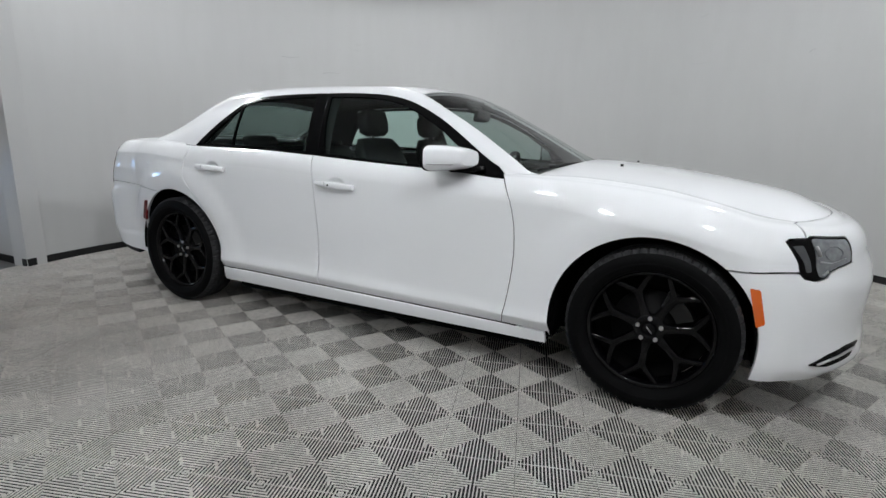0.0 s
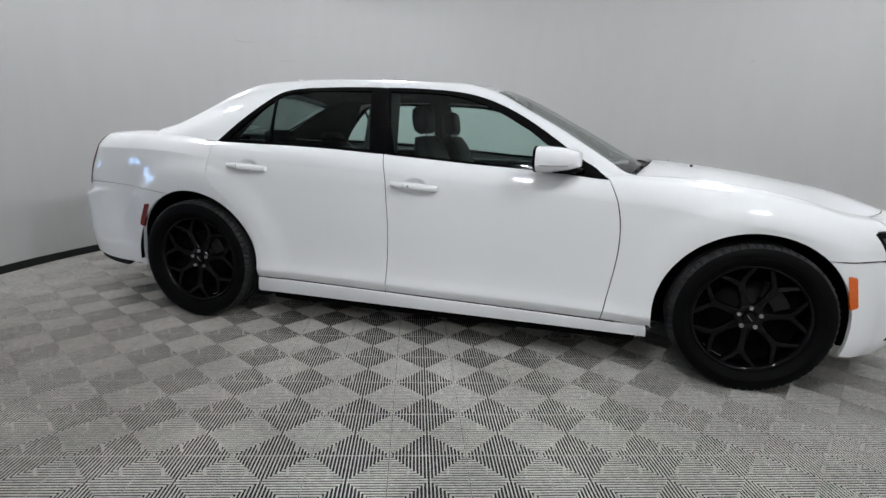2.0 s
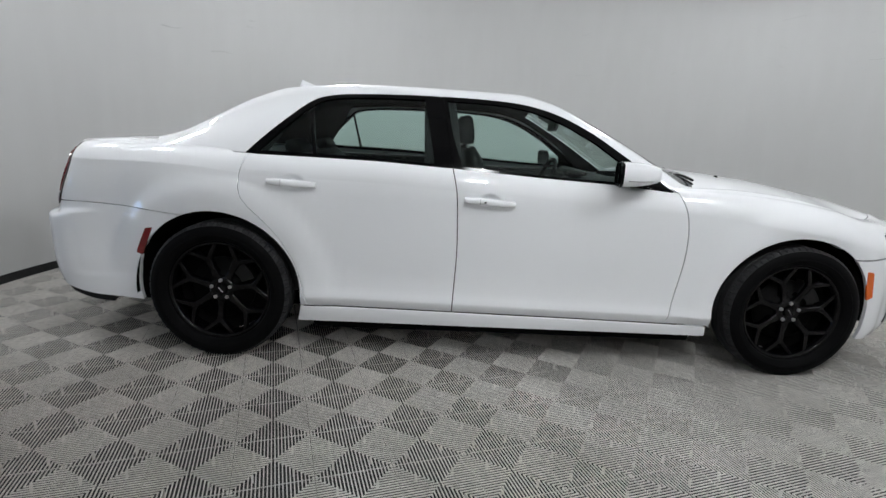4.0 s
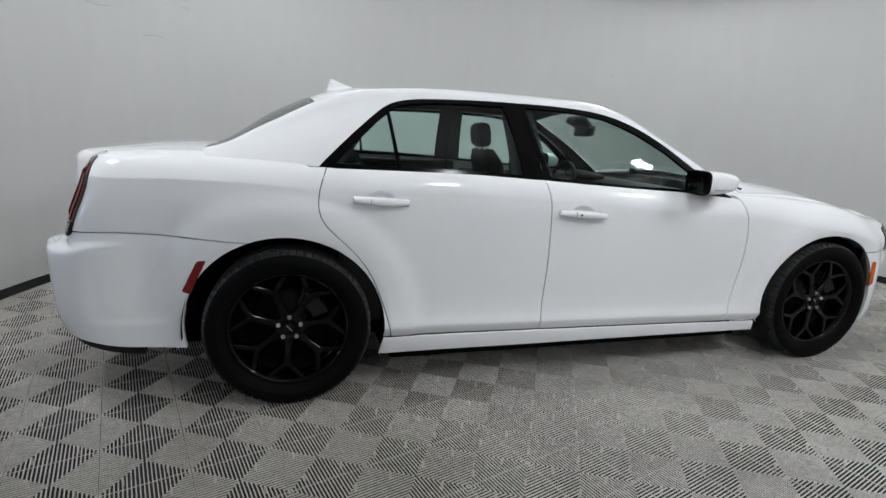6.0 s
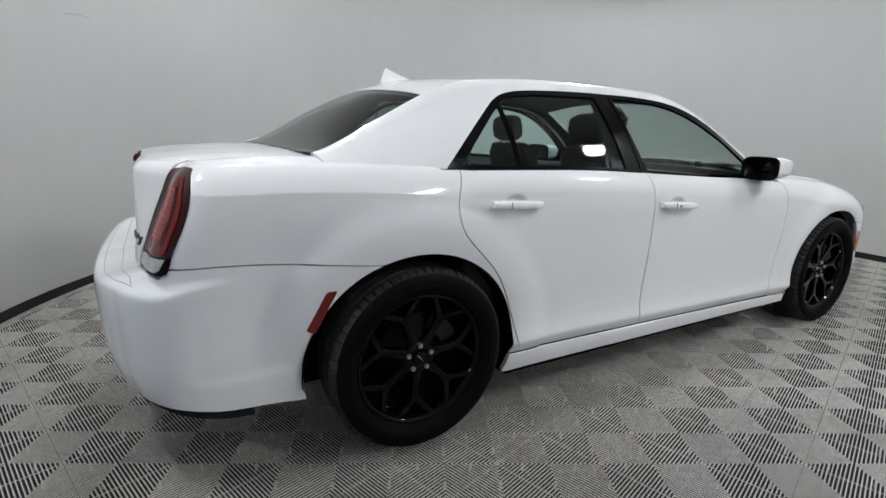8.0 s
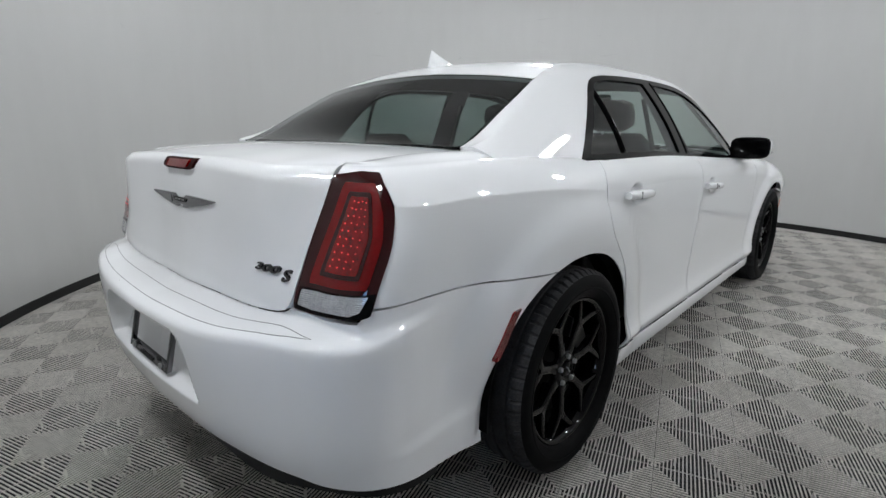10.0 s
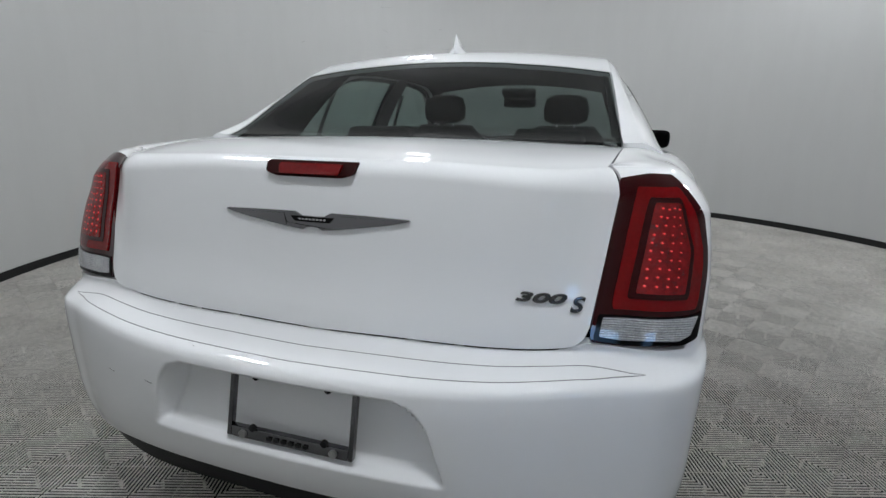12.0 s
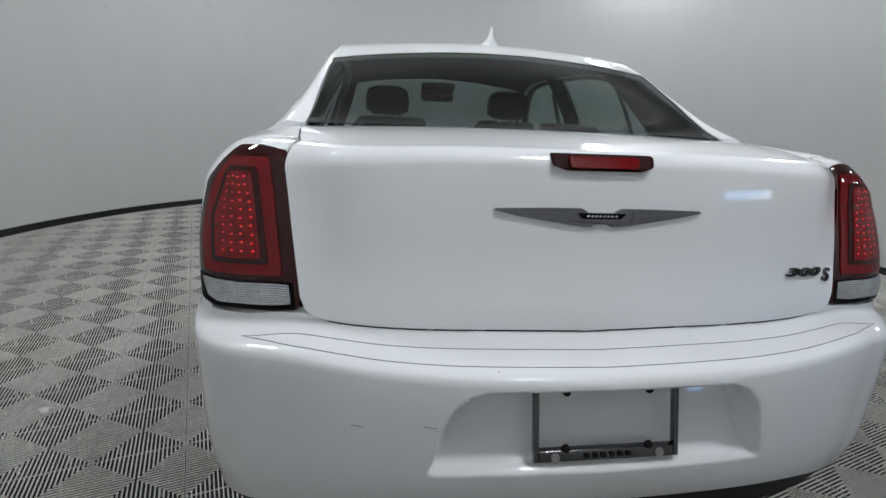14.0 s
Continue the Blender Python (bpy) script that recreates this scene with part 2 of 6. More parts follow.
def tube(points, radius, sides=8, closed=False, bm=None):
    bm = bm or bmesh.new()
    pts = [Vector(p) for p in points]
    n = len(pts)
    rings = []
    for i, p in enumerate(pts):
        a = pts[(i - 1) % n] if closed or i else pts[0]
        b = pts[(i + 1) % n] if closed or i < n - 1 else pts[-1]
        t = (b - a).normalized()
        u = t.cross(Vector((0.3, 0.2, 0.93))).normalized()
        w = t.cross(u)
        rings.append([p + radius * (math.cos(q) * u + math.sin(q) * w) for q in (2 * math.pi * k / sides for k in range(sides))])
    if closed:
        rings.append(rings[0])
        add_loft(bm, rings, cap=False)
        bmesh.ops.remove_doubles(bm, verts=bm.verts, dist=1e-6)
    else:
        add_loft(bm, rings)
    bmesh.ops.recalc_face_normals(bm, faces=bm.faces)
    return bm


def pchip(table):
    """A smooth curve through (x, value) pairs that does not overshoot."""
    xs = np.array([p[0] for p in table], float)
    ys = np.array([p[1] for p in table], float)
    h, d = np.diff(xs), np.diff(ys) / np.diff(xs)
    m = np.zeros(len(xs))
    for i in range(1, len(xs) - 1):
        if d[i - 1] * d[i] > 0:
            w1, w2 = 2 * h[i] + h[i - 1], h[i] + 2 * h[i - 1]
            m[i] = (w1 + w2) / (w1 / d[i - 1] + w2 / d[i])
    m[0], m[-1] = d[0], d[-1]

    def f(x):
        x = min(max(x, xs[0]), xs[-1])
        i = min(int(np.searchsorted(xs, x, "right")) - 1, len(xs) - 2)
        t = (x - xs[i]) / h[i]
        return ((1 + 2 * t) * (1 - t) ** 2 * ys[i] + t * (1 - t) ** 2 * h[i] * m[i]
                + t * t * (3 - 2 * t) * ys[i + 1] + t * t * (t - 1) * h[i] * m[i + 1])
    return f


def spline(xs, ys):
    """Natural cubic spline."""
    xs, ys = np.array(xs, float), np.array(ys, float)
    n, h = len(xs), np.diff(np.array(xs, float))
    a, r = np.eye(n), np.zeros(n)
    for i in range(1, n - 1):
        a[i, i - 1], a[i, i], a[i, i + 1] = h[i - 1], 2 * (h[i - 1] + h[i]), h[i]
        r[i] = 6 * ((ys[i + 1] - ys[i]) / h[i] - (ys[i] - ys[i - 1]) / h[i - 1])
    k = np.linalg.solve(a, r)

    def f(x):
        i = min(max(int(np.searchsorted(xs, x, "right")) - 1, 0), n - 2)
        t, u = x - xs[i], xs[i + 1] - x
        return (k[i] * u ** 3 + k[i + 1] * t ** 3) / (6 * h[i]) + (ys[i] / h[i] - k[i] * h[i] / 6) * u + (ys[i + 1] / h[i] - k[i + 1] * h[i] / 6) * t
    return f


def step(a, b, x):
    t = min(max((x - a) / (b - a), 0.0), 1.0)
    return t * t * (3 - 2 * t)


def inset_poly(pts, g):
    """A polygon moved inwards by g."""
    n = len(pts)
    area = sum(pts[i][0] * pts[(i + 1) % n][1] - pts[(i + 1) % n][0] * pts[i][1] for i in range(n))
    sgn = 1 if area > 0 else -1
    res = []
    for i in range(n):
        a, b, c = Vector(pts[i - 1]), Vector(pts[i]), Vector(pts[(i + 1) % n])
        e1, e2 = (b - a).normalized(), (c - b).normalized()
        n1, n2 = Vector((-e1.y, e1.x)) * sgn, Vector((-e2.y, e2.x)) * sgn
        m = n1 + n2
        m = m / max(m.length, 1e-6)
        res.append(tuple(b + m * g / max(m.dot(n1), 0.5)))
    return res


def panel(poly, fmap, us, vs, thick=0.016, gap=0.0022, both=False, bm=None, mid=None):
    """A sheet over a polygon of the (u, v) plane, cut along the lines us and vs, carried to space by fmap, its rim folded inwards.
    both: adds its mirror image across the car's middle."""
    bm = bm or bmesh.new()
    pts = inset_poly(poly, gap) if gap else poly
    if mid is not None:
        pts = [(mid if abs(o[0] - mid) < 1e-6 else p[0], p[1]) for o, p in zip(poly, pts)]
    verts = [bm.verts.new((p[0], p[1], 0)) for p in pts]
    bm.faces.new(verts)
    lo_u, hi_u = min(p[0] for p in pts), max(p[0] for p in pts)
    lo_v, hi_v = min(p[1] for p in pts), max(p[1] for p in pts)
    for lines, lo, hi, nrm in ((us, lo_u, hi_u, (1, 0, 0)), (vs, lo_v, hi_v, (0, 1, 0))):
        for c in lines:
            if lo + 1e-4 < c < hi - 1e-4:
                bmesh.ops.bisect_plane(bm, geom=bm.verts[:] + bm.edges[:] + bm.faces[:], dist=2e-5,
                                       plane_co=(c * nrm[0], c * nrm[1], 0), plane_no=nrm)
    for v in bm.verts:
        v.co = Vector(fmap(v.co.x, v.co.y))
    bm.normal_update()
    if both:
        keep = bm.faces[:]
        dup = bmesh.ops.duplicate(bm, geom=bm.verts[:] + bm.edges[:] + keep)
        for el in dup["geom"]:
            if isinstance(el, bmesh.types.BMVert):
                el.co.y = -SIDE_RATIO * el.co.y
        bmesh.ops.reverse_faces(bm, faces=[el for el in dup["geom"] if isinstance(el, bmesh.types.BMFace)])
        bmesh.ops.remove_doubles(bm, verts=bm.verts, dist=4e-4)
    bm.normal_update()
    return bm


def fold(bm, thick, outward):
    """Fold the rim of a sheet inwards. outward(point) is roughly the outer side."""
    bm.normal_update()
    s = sum(f.normal.dot(outward(f.calc_center_median())) * f.calc_area() for f in bm.faces)
    if s < 0:
        bmesh.ops.reverse_faces(bm, faces=bm.faces[:])
        bm.normal_update()
    rim = [e for e in bm.edges if e.is_boundary]
    nor = {v: v.normal.copy() for e in rim for v in e.verts}
    low = {v: bm.verts.new(v.co - n * thick) for v, n in nor.items()}
    for e in rim:
        f = e.link_faces[0]
        a, b = e.verts
        for l in f.loops:
            if l.edge == e:
                a, b = l.vert, l.link_loop_next.vert
        bm.faces.new((b, a, low[a], low[b]))
        e.smooth = False
    return bm


def mirror_bm(bm):
    out = bm.copy()
    for v in out.verts:
        v.co.y = -SIDE_RATIO * v.co.y
    bmesh.ops.reverse_faces(out, faces=out.faces[:])
    return out


SIDE_RATIO = 1.012


def frange(a, b, d):
    n = max(1, int(round(abs(b - a) / d)))
    return [a + (b - a) * i / n for i in range(n + 1)]

# ---------------------------------------------------------------- the round booth
CX, CY, RW, WH = 0.29, -0.10, 3.85, 4.10
# the booth is open towards the hall between these two angles
OPEN_A, OPEN_B = 193.0, 268.0
HX0, HX1, HY0, HY1 = -4.6, 6.6, -8.6, 5.2
WIN = (-2.26, -1.60, 0.68, 1.12)


def arc_wall(a0, a1, r0, r1, z0, z1, stepdeg=2.0, z_lines=1):
    bm = bmesh.new()
    n = max(1, int(round((a1 - a0) / stepdeg)))
    rings = []
    for i in range(n + 1):
        q = radians(a0 + (a1 - a0) * i / n)
        c, s = math.cos(q), math.sin(q)
        rings.append([(CX + r0 * c, CY + r0 * s, z0), (CX + r1 * c, CY + r1 * s, z0), (CX + r1 * c, CY + r1 * s, z1), (CX + r0 * c, CY + r0 * s, z1)])
    add_loft(bm, rings, cap=True)
    bmesh.ops.recalc_face_normals(bm, faces=bm.faces)
    sharpen(bm)
    return bm


wall = thing("wall_round", arc_wall(OPEN_B - 360, OPEN_A, RW, RW + 0.15, -0.03, WH), M_WALL, "smooth white painted curved wall of a round photo booth", "wall", kind="structure")
thing("baseboard", arc_wall(OPEN_B - 360, OPEN_A, RW - 0.012, RW - 0.001, 0.0, 0.062), M_BASE, "black rubber skirting strip along the foot of the curved wall", "baseboard", kind="structure")


def plain_box(name, x0, x1, y0, y1, z0, z1, material, label, category):
    bm = bmesh.new()
    add_box(bm, x0, x1, y0, y1, z0, z1)
    return thing(name, bm, material, label, category, smooth=False, kind="structure")


# fine scuffs and hairline scratches high on the wall
rs = random.Random(5)
M_SCUFF = mat("dark_scuff", (0.36, 0.355, 0.35), 0.7)
for k in range(18):
    a, z, l, dz = rs.uniform(5, 165), rs.uniform(1.95, 2.62), rs.choice((0.03, 0.05, 0.09, 0.22)), rs.uniform(-0.02, 0.02)
    pts = [(CX + (RW - 0.0006) * math.cos(radians(a) + l * t / RW), CY + (RW - 0.0006) * math.sin(radians(a) + l * t / RW), z + dz * t + 0.008 * math.sin(5 * t + k)) for t in (0, 0.25, 0.5, 0.75, 1.0)]
    part("scuff", tube(pts, rs.choice((0.0008, 0.0012, 0.0020)), 5), M_SCUFF, wall)


# the dim hall round the booth
HALL = "plain grey wall of the hall round the booth"
plain_box("wall_north", HX0 - 0.2, HX1 + 0.2, HY1, HY1 + 0.2, -0.05, WH, M_HALL, HALL, "wall")
plain_box("wall_south", HX0 - 0.2, HX1 + 0.2, HY0 - 0.2, HY0, -0.05, WH, M_HALL, HALL, "wall")
plain_box("wall_east", HX1, HX1 + 0.2, HY0, HY1, -0.05, WH, M_HALL, HALL, "wall")
plain_box("wall_west", HX0 - 0.2, HX0, WIN[1], HY1, -0.05, WH, M_HALL, HALL, "wall")
END_X, END_Y = CX + RW * math.cos(radians(OPEN_A)), CY + RW * math.sin(radians(OPEN_A))
plain_box("wall_return", HX0, END_X - 0.003, END_Y - 0.003, END_Y + 0.15, -0.03, WH, M_WALL, "white painted return at the end of the curved wall", "wall")
plain_box("baseboard_return", HX0, END_X - 0.003, END_Y - 0.014, END_Y - 0.004, 0.0, 0.062, M_BASE, "black rubber skirting strip", "baseboard")
plain_box("wall_beside_window", HX0 - 0.2, HX0, HY0, WIN[0], -0.05, WH, M_HALL, HALL, "wall")
plain_box("wall_below_window", HX0 - 0.2, HX0, WIN[0], WIN[1], -0.05, WIN[2], M_HALL, HALL, "wall")
plain_box("wall_above_window", HX0 - 0.2, HX0, WIN[0], WIN[1], WIN[3], WH, M_HALL, HALL, "wall")
plain_box("ceiling", HX0 - 0.2, HX1 + 0.2, HY0 - 0.2, HY1 + 0.2, WH, WH + 0.1, M_CEIL, "plain white painted ceiling over booth and hall", "ceiling")
window = tagged(new("window_1"), "bright window in the grey hall wall", "window", kind="structure")
for nm, x0, x1, z0, z1 in (("window_sill", WIN[0], WIN[1], WIN[2], WIN[2] + 0.05), ("window_head", WIN[0], WIN[1], WIN[3] - 0.05, WIN[3]), ("window_jamb", WIN[0], WIN[0] + 0.05, WIN[2] + 0.05, WIN[3] - 0.05), ("window_jamb", WIN[1] - 0.05, WIN[1], WIN[2] + 0.05, WIN[3] - 0.05)):
    bm = bmesh.new()
    add_box(bm, HX0 - 0.14, HX0 - 0.06, x0 + 0.001, x1 - 0.001, z0 + 0.001, z1 - 0.001)
    part(nm, bm, M_BASE, window, "dark metal window frame", smooth=False)
bm = bmesh.new()
add_box(bm, HX0 - 0.103, HX0 - 0.097, WIN[0] + 0.051, WIN[1] - 0.051, WIN[2] + 0.051, WIN[3] - 0.051)
pane_ob = part("pane", bm, M_WINGLASS, window, "clear glass pane", smooth=False)
pane_ob.visible_shadow = False
# sky and a line of trees far outside the window
bm = bmesh.new()
bm.faces.new([bm.verts.new(p) for p in ((-42, -70, -0.05), (-42, 15, -0.05), (-42, 15, 30), (-42, -70, 30))])
thing("backdrop", bm, M_OUTSIDE, "blue sky with white clouds over distant trees", "backdrop", smooth=False, kind="structure")
# concrete floor from the booth's edge to the hall's walls
bm = bmesh.new()
inner, outer = [], []
for k in range(96):
    q = 2 * math.pi * (k + 0.5) / 96
    c, s_ = math.cos(q), math.sin(q)
    far = min(((HX1 if c > 0 else HX0) - CX) / c, ((HY1 if s_ > 0 else HY0) - CY) / s_)
    inner.append((CX + (RW + 0.10) * c, CY + (RW + 0.10) * s_, -0.004))
    outer.append((CX + far * c, CY + far * s_, -0.004))
add_loft(bm, [inner, outer], cap=False)
for f in bm.faces:
    f.normal_update()
    if f.normal.z < 0:
        f.normal_flip()
thing("floor_hall", bm, M_CONCRETE, "plain grey concrete floor of the hall", "floor", smooth=False, kind="structure")

# ceiling lamps: a ring of round high-bay lights
def ceiling_lamp():
    e = empty("ceiling_light", "round white high-bay lamp, lit, hung under the ceiling", "ceiling light", "ring of ceiling lights")
    bm = bmesh.new()
    add_loft(bm, [[(r * math.cos(q), r * math.sin(q), z) for q in (2 * math.pi * k / 32 for k in range(32))]
                  for r, z in ((0.205, 0.0), (0.21, 0.02), (0.19, 0.06), (0.11, 0.08), (0.10, 0.14), (0.03, 0.15), (0.03, 0.22))])
    bmesh.ops.recalc_face_normals(bm, faces=bm.faces)
    sharpen(bm)
    part("housing", bm, M_BLACK, e, "dark round housing")
    bm = bmesh.new()
    bmesh.ops.create_circle(bm, cap_ends=True, segments=32, radius=0.18, matrix=Matrix.Translation((0, 0, -0.003)) @ Matrix.Rotation(math.pi, 4, "X"))
    part("diffuser", bm, M_LAMP, e, "glowing round diffuser")
    return e


# angle, radius, height, tilt
LAMPS = ((-47.0, 3.55, 3.55, 40), (40.0, 3.05, 3.68, 44), (129.0, 3.05, 3.68, 44), (189.0, 3.68, 3.36, 52), (270.0, 3.70, 3.48, 48))
HALL_LAMPS = ((-3.4, -6.6, 3.3), (0.0, -6.9, 3.3), (3.4, -6.6, 3.3))
first = ceiling_lamp()
spots = [pose(CX + r * math.cos(radians(a)), CY + r * math.sin(radians(a)), z, 0, 0, a) @ pose(0, 0, 0, 0, tilt, 0) for a, r, z, tilt in LAMPS]
# smaller lamps of the same kind in the hall
spots += [pose(x, y, z) @ Matrix.Scale(0.9, 4) for x, y, z in HALL_LAMPS]
lamp_obs = [first] + [copy_thing(first, m) for m in spots[1:]]
first.matrix_basis = spots[0]
for k, m in enumerate(spots):
    # the rod on which it hangs from the ceiling
    foot_ = m @ Vector((0, 0, 0.2))
    inv = m.inverted()
    part("hanging_rod", tube([inv @ foot_, inv @ Vector((foot_.x, foot_.y, WH + 0.01))], 0.012 / m.to_scale().x), M_BLACK, lamp_obs[k], "thin dark hanging rod")

# ground outside the windows
bm = bmesh.new()
bmesh.ops.create_circle(bm, cap_ends=True, segments=64, radius=900)
for v in bm.verts:
    v.co.z = -0.06
thing("ground", bm, M_ASPHALT, "grey asphalt yard outside the windows", "ground", smooth=False, kind="structure")
bm = bmesh.new()
bmesh.ops.create_circle(bm, cap_ends=True, segments=96, radius=RW + 0.14, matrix=Matrix.Translation((CX, CY, -0.031)))
floor = thing("floor", bm, M_UNDER, "dark base under interlocking ribbed grey plastic floor tiles", "floor", smooth=False, kind="structure")


# ---------------------------------------------------------------- car body surface
# plan outline of the right half at its widest, from the front middle round the side to the rear middle
SIDE = [(1.90, 0.884), (1.5, 0.899), (1.0, 0.892), (0.5, 0.889), (0.0, 0.889), (-0.5, 0.889), (-1.0, 0.890), (-1.5, 0.894), (-1.9, 0.853)]
FRONT = [(2.40, 0.0), (2.385, 0.28), (2.33, 0.52), (2.23, 0.69), (2.09, 0.81)]
REAR = [(-2.12, 0.812), (-2.29, 0.774), (-2.41, 0.715), (-2.496, 0.612), (-2.557, 0.44), (-2.586, 0.22), (-2.594, 0.0)]
plan = [(x, -y) for x, y in FRONT + SIDE + REAR]
ss = [0.0] * len(plan)
i0 = len(FRONT)
for i, (x, y) in enumerate(plan):
    if i0 <= i < i0 + len(SIDE):
        ss[i] = -x
for i in range(i0 + len(SIDE), len(plan)):
    ss[i] = ss[i - 1] + math.dist(plan[i], plan[i - 1])
for i in range(i0 - 1, -1, -1):
    ss[i] = ss[i + 1] - math.dist(plan[i], plan[i + 1])
cx_, cy_ = spline(ss, [p[0] for p in plan]), spline(ss, [p[1] for p in plan])
S_FRONT, S_REAR = ss[0], ss[-1]


def sy(y):
    """Plan coordinate on the rear where the outline is y off the middle."""
    lo, hi = 2.1, S_REAR
    for _ in range(40):
        m = (lo + hi) / 2
        lo, hi = (m, hi) if cy_(m) < -y else (lo, m)
    return lo


def sx(x):
    if abs(x) <= 1.9:
        return -x
    lo, hi = (1.9, S_REAR) if x < 0 else (S_FRONT, -1.9)
    for _ in range(40):
        m = (lo + hi) / 2
        lo, hi = (m, hi) if cx_(m) > x else (lo, m)
    return lo


belt = pchip([(-1.6, 1.078), (-1.392, 1.076), (-0.769, 1.067), (-0.331, 1.046), (0.149, 1.018), (0.51, 1.0), (0.83, 0.974), (1.0, 0.965)])
shoulder = pchip([(-2.40, 1.100), (-1.87, 1.105), (-1.39, 1.088), (-0.769, 1.078), (-0.331, 1.057), (0.149, 1.03), (0.83, 0.992), (1.1, 0.985), (1.4, 0.962), (1.7, 0.915), (1.95, 0.862), (2.15, 0.850), (2.40, 0.856)])
prof_side = pchip([(0.16, 0.06), (0.20, 0.036), (0.25, 0.022), (0.284, 0.020), (0.290, 0.026), (0.296, 0.022), (0.332, 0.005), (0.340, 0.003), (0.348, 0.0045), (0.40, 0.0155), (0.45, 0.0185), (0.52, 0.0165), (0.62, 0.009), (0.78, -0.002), (0.90, -0.008), (0.95, -0.006), (1.0, 0.0), (1.1, 0.004)])
prof_bump = pchip([(0.16, 0.065), (0.22, 0.034), (0.27, 0.021), (0.32, 0.016), (0.40, 0.012), (0.50, 0.010), (0.62, 0.006), (0.78, -0.002), (0.90, -0.008), (0.95, -0.006), (1.0, 0.0), (1.1, 0.004)])
prof_rear = pchip([(0.16, 0.16), (0.24, 0.11), (0.34, 0.055), (0.40, 0.032), (0.46, 0.016), (0.56, 0.004), (0.66, 0.0), (0.705, 0.003), (0.720, 0.012), (0.729, 0.0430), (0.736, 0.0970), (0.743, 0.1510), (0.748, 0.1630), (0.753, 0.1635), (0.765, 0.1545), (0.78, 0.1570), (0.80, 0.1606), (0.83, 0.1661), (0.86, 0.1715), (0.875, 0.1736), (0.89, 0.1749), (0.91, 0.1760), (0.95, 0.1777), (1.0, 0.1798), (1.02, 0.1810), (1.05, 0.1833), (1.073, 0.1855), (1.1, 0.1880)])
prof_front = pchip([(0.16, 0.14), (0.22, 0.08), (0.26, 0.03), (0.30, 0.005), (0.34, 0.0), (0.45, 0.012), (0.60, 0.004), (0.66, 0.012), (0.72, 0.035), (0.80, 0.075), (0.9, 0.13)])
WHEELS = ((1.526, 0.36), (-1.526, 0.36))
ARCH_F, ARCH_R = (1.508, 0.352, 0.422), (-1.536, 0.352, 0.432)
Z0 = 0.18


def section(s):
    """What the section at s needs: plan point, outward normal, weights, shoulder height and roll sizes."""
    x, y = cx_(s), cy_(s)
    tx, ty = cx_(s + 1e-3) - cx_(s - 1e-3), cy_(s + 1e-3) - cy_(s - 1e-3)
    l = math.hypot(tx, ty)
    nx, ny = -ty / l, tx / l
    we = nx * nx
    zsh = shoulder(x)
    if x < -2.2:
        zsh = zsh + (0.008) * step(0.55, 0.2, abs(y))
    a = 0.085 * (1 - we) + (0.04 if x < 0 else 0.09) * we
    b = 0.115 * (1 - we) + (0.035 if x < 0 else 0.10) * we
    if 0.9 < x:
        a, b = a + 0.05 * step(0.9, 1.4, x) * (1 - we), b + 0.03 * step(0.9, 1.4, x) * (1 - we)
    kink = 0.0
    if x < -1.2:
        f = step(-1.2, -1.65, x) * (1 - we)
        a, b, kink = a + 0.02 * f, b - 0.022 * f, radians(46) * f
    return x, y, nx, ny, we, zsh, a, b, kink


# far edge of the body's flat top: along the boot lid's seam (s, share of its length), and the bonnet's as (s, x, y, z)
TOP_R = pchip([(1.87, 1.0), (2.05, 0.60), (2.2, 0.32), (sx(-2.30), 0.15), (sy(0.66), 0.05), (sy(0.604), 0.0)])
TOP_F = [(S_FRONT, 2.212, 0.0, 0.871), (sx(2.385), 2.198, -0.26, 0.872), (sx(2.32), 2.165, -0.44, 0.870), (sx(2.23), 2.115, -0.54, 0.861), (sx(2.09), 2.02, -0.615, 0.848), (-1.9, 1.88, -0.665, 0.872), (-1.7, 1.70, -0.70, 0.922), (-1.5, 1.50, -0.72, 0.963), (-1.1, 1.10, -0.74, 0.997), (-0.8, 0.85, -0.75, 0.994)]
top_f = [pchip([(p[0], p[k]) for p in TOP_F]) for k in (1, 2, 3)]


HOLLOW_S = sx(-2.335)
HOLLOW_Z = pchip([(1.9, 0.400), (2.1, 0.392), (2.3, 0.398), (2.6, 0.41)])


HANDLES = ((-1.252, -1.010, 0.949, 0.938), (-0.268, -0.014, 0.899, 0.884))


def dish(x, z):
    """Depth of the finger hollows behind the door handles."""
    d = 0.0
    for x0, x1, z0, z1 in HANDLES:
        u, w = (x - (x0 + (x1 - x0) * 0.50)) / 0.066, (z - (z0 + z1) / 2 - 0.004) / 0.042
        d += 0.020 * step(1.0, 0.35, math.hypot(u, w))
    return d


